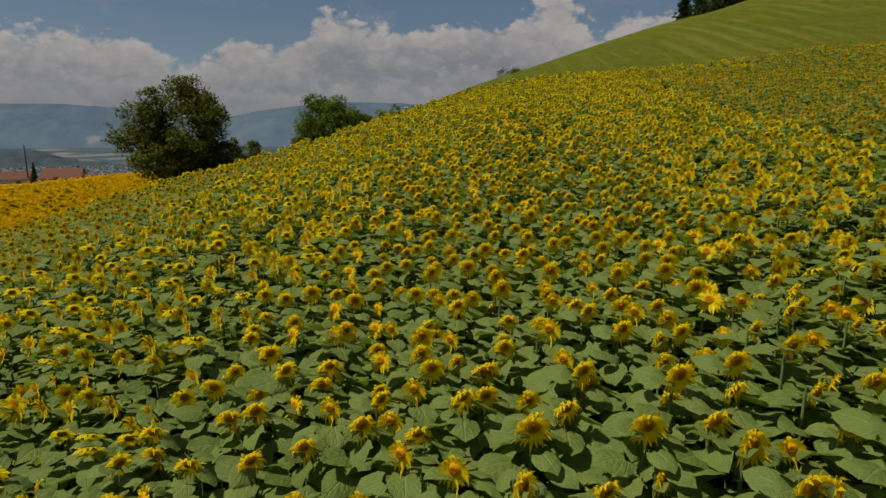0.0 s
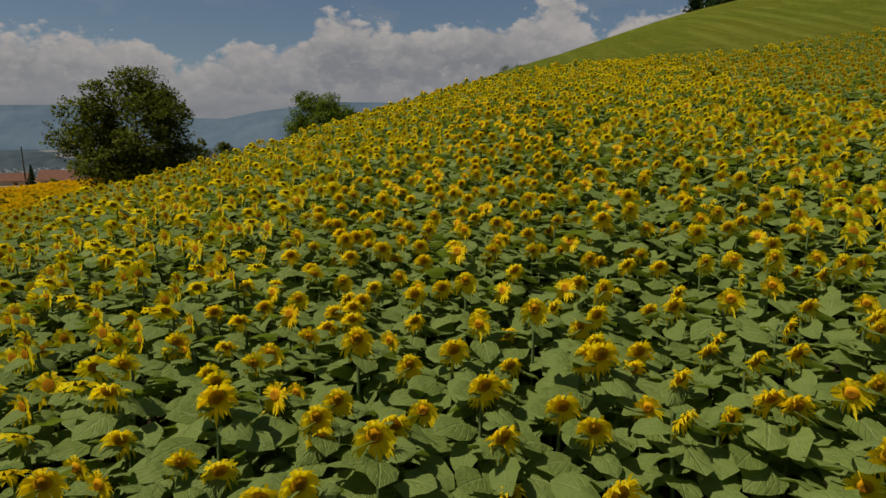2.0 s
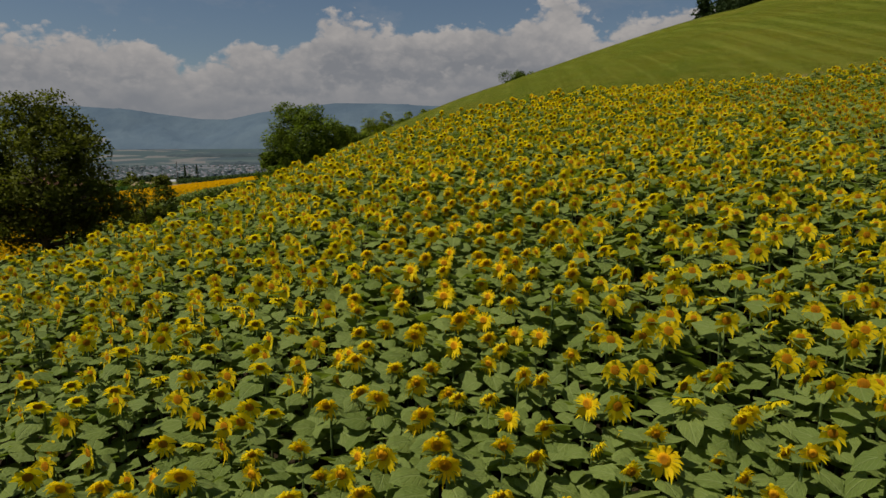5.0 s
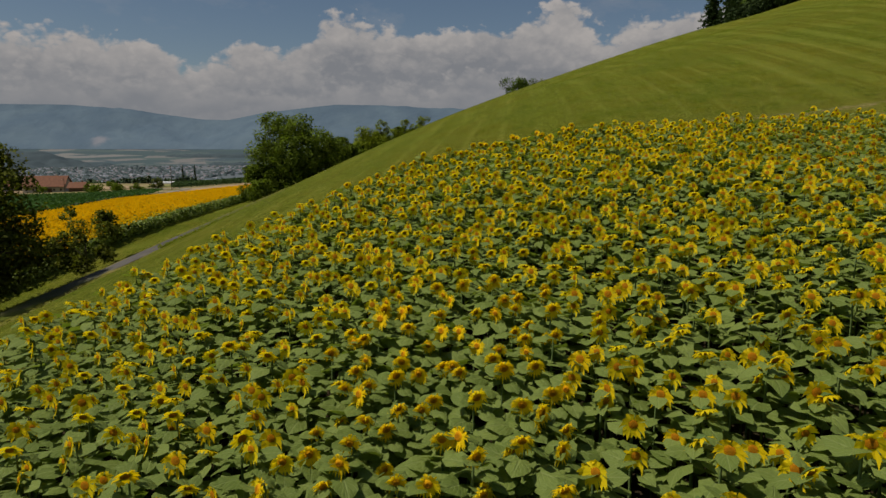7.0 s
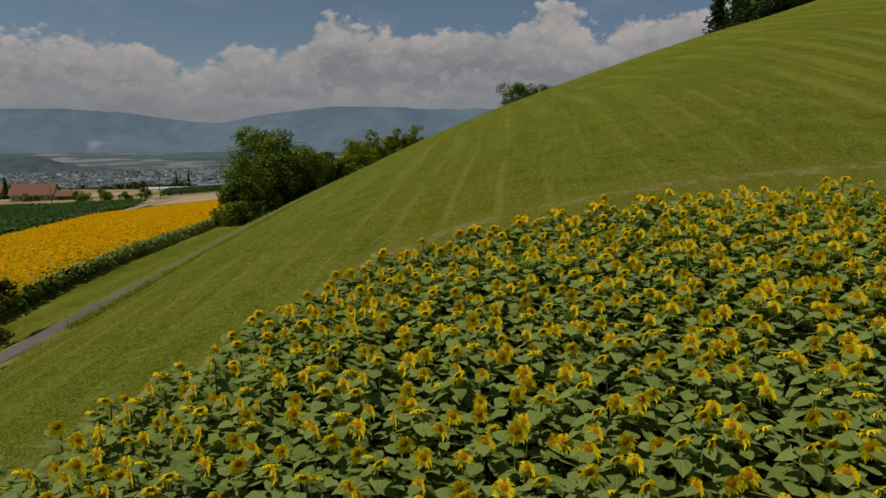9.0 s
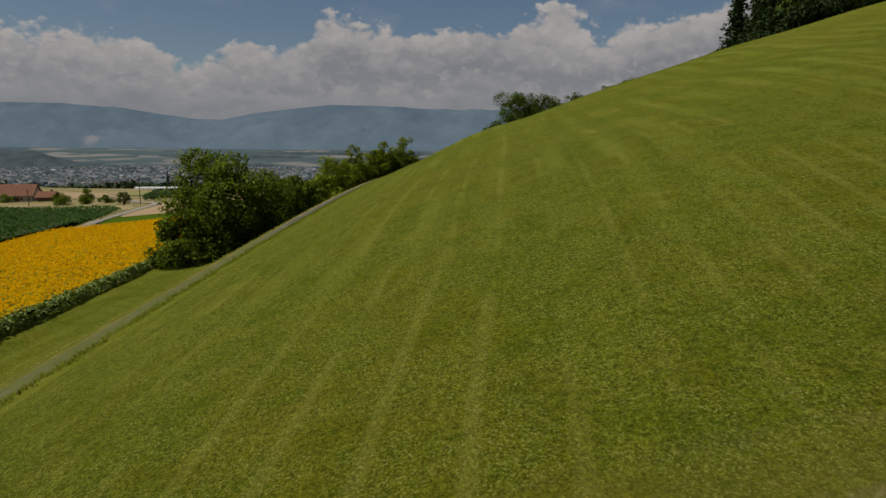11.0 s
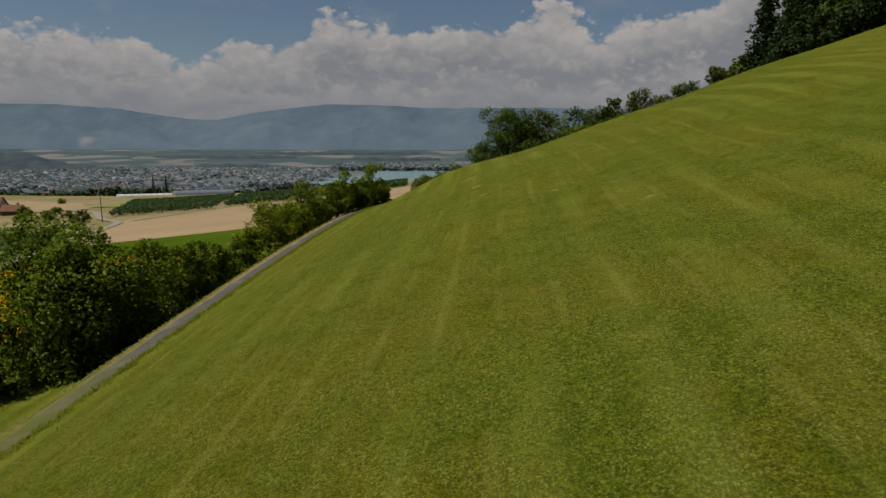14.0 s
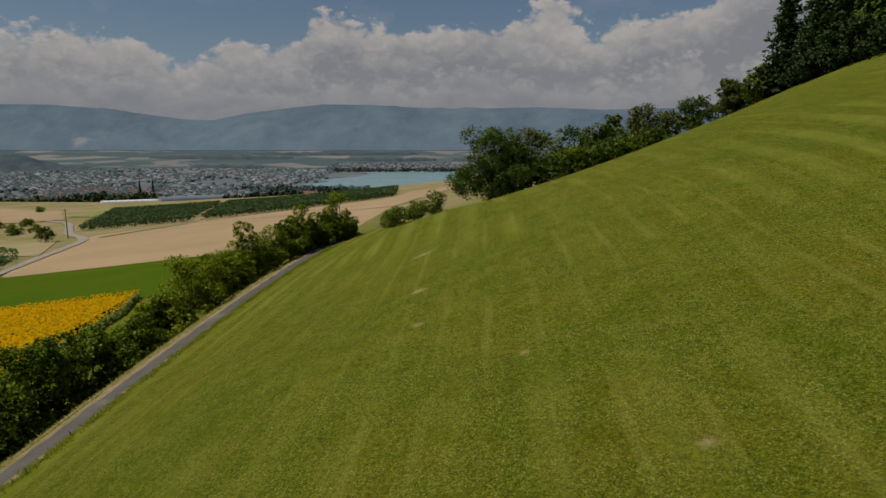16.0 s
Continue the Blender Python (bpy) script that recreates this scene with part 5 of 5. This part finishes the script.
def make_plain():
    rng = np.random.default_rng(31)
    n = 10000
    y = 1180 + 1500 * rng.random(n) ** 1.15
    k = rng.uniform(-0.86, -0.10, n)
    x = k * y
    patch = np.sin(x * 0.008 + 1) * np.sin(y * 0.006) + 0.5 * np.sin(x * 0.021 + y * 0.013)
    ok = (patch > -0.45) & ~((x > -430) & (y > 1430)) & ~((k > -0.30) & (y < 1500) & (rng.random(n) < 0.5))
    x, y = x[ok], y[ok]
    x2 = rng.uniform(-520, 500, 500)
    y2 = rng.uniform(2560, 3150, 500)
    x, y = np.concatenate([x, x2]), np.concatenate([y, y2])
    m = len(x)
    S = np.stack([rng.uniform(7, 14, m), rng.uniform(6, 9, m), rng.uniform(1.8, 3.6, m)], -1)
    big = rng.random(m) < 0.05
    S[big] *= (2.6, 2.2, 1.0)
    roof = np.where(big, 1.6, rng.uniform(2.2, 4.0, m))
    C = np.stack([x, y, ground(x, y) - 0.5], -1)
    v, f = boxes_mesh(C, S, rng.normal(0.05, 0.3, m), roof)
    # the old town's roofs are red brown, those of the suburbs grey
    old = (np.hypot((x + 0.54 * y) / 150, (y - 1420) / 260) + rng.normal(0, 0.25, m)) < 1
    slot = np.concatenate([np.zeros(4 * m, int), np.repeat(np.where(old, 2, 1), 2)])
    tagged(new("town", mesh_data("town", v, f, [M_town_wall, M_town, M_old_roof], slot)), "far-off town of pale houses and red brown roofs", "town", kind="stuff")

    def woods(name, x, y, h, label, leaf=5.0, per=26, material=None):
        q = len(x)
        P = np.repeat(np.stack([x, y, ground(x, y)], -1), per, 0)
        hh = np.repeat(h, per)
        d = rng.normal(size=(len(P), 3))
        d /= np.linalg.norm(d, axis=1)[:, None]
        P = P + d * np.stack([hh * 0.42, hh * 0.42, hh * 0.42], -1) + np.stack([0 * hh, 0 * hh, hh * 0.5], -1)
        v, f = leaf_cards(rng, P, leaf, 0.8, 0.8)
        soft = np.repeat(d + (-0.3, -0.2, 0.9), 4, 0)
        soft /= np.linalg.norm(soft, axis=1)[:, None]
        tagged(new(name, mesh_data(name, v, f, [material or M_town_tree], None, True, soft)), label, "trees", kind="stuff")

    # trees among the houses: small rounded crowns, each with a dented outline
    trees = 5200
    i = rng.choice(m, trees)
    c = np.stack([x[i] + rng.normal(0, 26, trees), y[i] + rng.normal(0, 26, trees)], -1)
    a = np.linspace(0, 2 * np.pi, 6, endpoint=False)
    ball = np.concatenate([[(0, 0, 1)], np.stack([0.8 * np.cos(a), 0.8 * np.sin(a), 0 * a + 0.6], -1), np.stack([np.cos(a + 0.5), np.sin(a + 0.5), 0 * a + 0.1], -1)])
    n6 = np.arange(6)
    tri = np.concatenate([np.stack([0 * n6, 1 + n6, 1 + (n6 + 1) % 6], -1), np.stack([1 + n6, 7 + n6, 1 + (n6 + 1) % 6], -1), np.stack([7 + n6, 7 + (n6 + 1) % 6, 1 + (n6 + 1) % 6], -1)])
    size = rng.uniform(4, 9, trees)[:, None, None] * (1, 1, 1.1)
    V = ball[None] * size * rng.uniform(0.8, 1.2, (trees, 13, 1)) + np.column_stack([c, ground(c[:, 0], c[:, 1])])[:, None]
    F = (tri[None] + (np.arange(trees) * 13)[:, None, None]).reshape(-1, 3)
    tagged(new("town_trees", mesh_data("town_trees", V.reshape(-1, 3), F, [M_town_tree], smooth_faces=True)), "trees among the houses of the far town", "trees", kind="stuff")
    kb = rng.uniform(-0.86, -0.20, 420)
    yb = rng.uniform(728, 772, 420)
    xb = kb * yb
    top = -36.5 + 3.0 * np.sin(xb * 0.03) + 2 * np.sin(xb * 0.11) + rng.normal(0, 1.6, 420)
    h = np.clip(top - ground(xb, yb), 5, 30)
    woods("tree_belt", xb, yb, h, "dark belt of trees in front of the town", 3.6, 44, M_belt)
    ys = rng.uniform(1500, 1620, 150)
    xs = -150 - (1620 - ys) * 0.3 - rng.random(150) * 340
    keep = ~((xs > -390) & (ys > 1600))
    woods("shore_trees", xs[keep], ys[keep], rng.uniform(9, 16, keep.sum()), "trees along the near lake shore", 4.5, 24)
    xf, yf = rng.uniform(-470, 420, 420), rng.uniform(2465, 2560, 420)
    woods("shore_trees", xf, yf, rng.uniform(9, 18, 420), "trees along the far lake shore", 6.0, 14)
    for cx, cy, sx, sy, top, seed in ((-2060, 2600, 640, 280, 66, 0.2), (-300, 3350, 260, 60, 15, 1.3), (-1250, 3500, 420, 90, 14, 2.7), (-700, 3800, 520, 70, 15, 3.1), (330, 3300, 280, 60, 15, 4.9), (-1000, 2800, 170, 60, 13, 5.5)):
        wooded_hill(cx, cy, sx, sy, top, seed)
    # lake
    line = [(-400, 1760), (-330, 1690), (-215, 1610), (-100, 1560), (300, 1500), (1600, 1500), (1600, 2560), (300, 2540), (-60, 2500), (-250, 2460), (-310, 2430), (-270, 2300), (-300, 2120), (-390, 1960), (-340, 1880)]
    shore = sorted((q for q in line if q[0] < 290), key=lambda q: q[1])
    ys = np.linspace(1500, 2560, 54)
    left = np.interp(ys, [q[1] for q in shore], [q[0] for q in shore]) + 400 * smooth(1560, 1500, ys) + 8 * np.sin(ys * 0.11)
    V = np.concatenate([np.column_stack([left, ys, 0 * ys - 96.5]), np.column_stack([0 * ys + 1600, ys, 0 * ys - 96.5])])
    k = np.arange(53)
    me = mesh_data("water", V, np.stack([k, k + 54, k + 55, k + 1], -1), [M_water])
    tagged(new("water", me), "calm pale blue green lake on the plain", "lake", kind="structure")


RIDGE_K = (-1.1, -0.75, -0.64, -0.53, -0.42, -0.375, -0.32, -0.25, -0.195, -0.12, -0.06, 0.02, 0.15, 0.26, 0.40, 1.1)
RIDGE_H = (62, 62, 61, 51, 36, 35, 46, 55, 61, 60, 56, 53, 56, 52, 56, 60)


def make_mountains():
    """Two long wooded ridges behind the plain."""
    k = np.linspace(-1.1, 1.1, 420)
    rows = np.linspace(0, 1, 26)
    K, T = np.meshgrid(k, rows)
    Y = 4250 + 560 * T
    top = 25 + np.interp(K, RIDGE_K, RIDGE_H) / 1046 * 4810
    rough = np.array([[noise.fractal(Vector((a * 9, b * 1.6, 0.3)), 1.0, 2.0, 6) for a in k] for b in rows])
    Z = -40 + (top + 40) * T ** 0.85 + rough * (26 + 34 * np.sin(np.pi * T)) * np.clip(T * 4, 0, 1) * np.where(T > 0.98, 0.12, 1)
    X = K * Y
    n, m = X.shape
    i = np.arange(n * m).reshape(n, m)
    F = np.stack([i[:-1, :-1], i[:-1, 1:], i[1:, 1:], i[1:, :-1]], -1).reshape(-1, 4)
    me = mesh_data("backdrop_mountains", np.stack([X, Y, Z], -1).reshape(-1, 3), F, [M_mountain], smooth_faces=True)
    tagged(new("backdrop_mountains", me), "long wooded mountain ridges with blue summer haze painted on", "mountains", kind="structure")


# ---- grass ----
def tufts(name, x, y, size, material, label, rng, blades=3, lean=0.6, rise=0.7):
    n = len(x)
    base = np.repeat(np.stack([x, y, ground(x, y) + (0.16 if name == "bank_grass" else 0)], -1), blades, 0)
    k = len(base)
    s = np.repeat(size, blades) * rng.uniform(0.6, 1.3, k)
    a = rng.uniform(0, 2 * np.pi, k)
    out = np.stack([np.cos(a), np.sin(a), 0 * a], -1)
    side = np.stack([-np.sin(a), np.cos(a), 0 * a], -1)
    base = base + out * (s * 0.25)[:, None]
    tip = base + out * (s * lean * rng.uniform(0.3, 1.2, k))[:, None] + np.stack([0 * s, 0 * s, s * rise], -1)
    w = (s * 0.16)[:, None]
    V = np.stack([base + side * w, base - side * w, tip], 1).reshape(-1, 3)
    F = np.arange(3 * k).reshape(-1, 3)
    soft = np.repeat(rng.normal(size=(k, 3)) * 0.35 + out * 0.2 + (0, 0, 1.0), 3, 0)
    soft /= np.linalg.norm(soft, axis=1)[:, None]
    return tagged(new(name, mesh_data(name, V, F, [material], None, True, soft)), label, "grass", kind="stuff")


def make_grass():
    rng = np.random.default_rng(77)
    y = 40 + 105 * rng.random(110000) ** 0.9
    x = rng.uniform(-14, 46, len(y))
    d = x - lane_x(y)
    ok = (d > 2.0) & (y > crop_edge(x) + 0.3) & (np.abs(x - 8) < 0.8 * (y - 30) + 6)
    x, y = x[ok], y[ok]
    patch = np.sin(x * 1.7 + 2 * np.sin(y * 0.9)) * np.sin(y * 1.9 + np.sin(x * 1.1)) + 0.6 * np.sin((x - lane_x(y)) * 2.15)
    size = 0.055 + 0.014 * patch + 0.025 * rng.random(len(x))
    tufts("grass", x, y, np.clip(size, 0.03, 0.12), M_blade, "short mown meadow grass", rng, 2, 1.3, 0.30)
    y = rng.uniform(40, 190, 20000)
    side = rng.choice((-1, 1), len(y), p=(0.6, 0.4))
    x = lane_x(y) + np.where(side > 0, 1.35 + rng.exponential(0.55, len(y)), -1.6 - rng.exponential(1.8, len(y)))
    tufts("verge_grass", x, y, rng.uniform(0.06, 0.22, len(y)), M_dry, "tall dry grass along the lane", rng, 3, 0.9, 0.5)
    y = rng.uniform(58, 172, 8000)
    x = lane_x(y) + 1.5 + rng.normal(0, 0.3, len(y))
    tufts("bank_grass", x, y, rng.uniform(0.10, 0.32, len(y)), M_blade, "tall seeding grass on the bank beside the lane", rng, 3, 1.0, 0.55)
    x = rng.uniform(-22, 40, 9000)
    y = crop_edge(x) + 0.2 + np.abs(rng.normal(0, 1.0, len(x)))
    tufts("verge_grass", x, y, rng.uniform(0.05, 0.16, len(y)), M_dry, "rough grass along the edge of the crop", rng, 3, 0.9, 0.5)


make_mountains()
make_plain()
make_far_crops()
orchard([(-152, 347), (-106, 354), (-156, 527), (-222, 502)], "dark green orchard rows on the slope below", 61)
orchard([(-101, 358), (-14, 398), (-22, 521), (-150, 527)], "dark green orchard rows beside the stubble field", 62)
make_trees()
make_buildings()
make_grass()
make_crop()
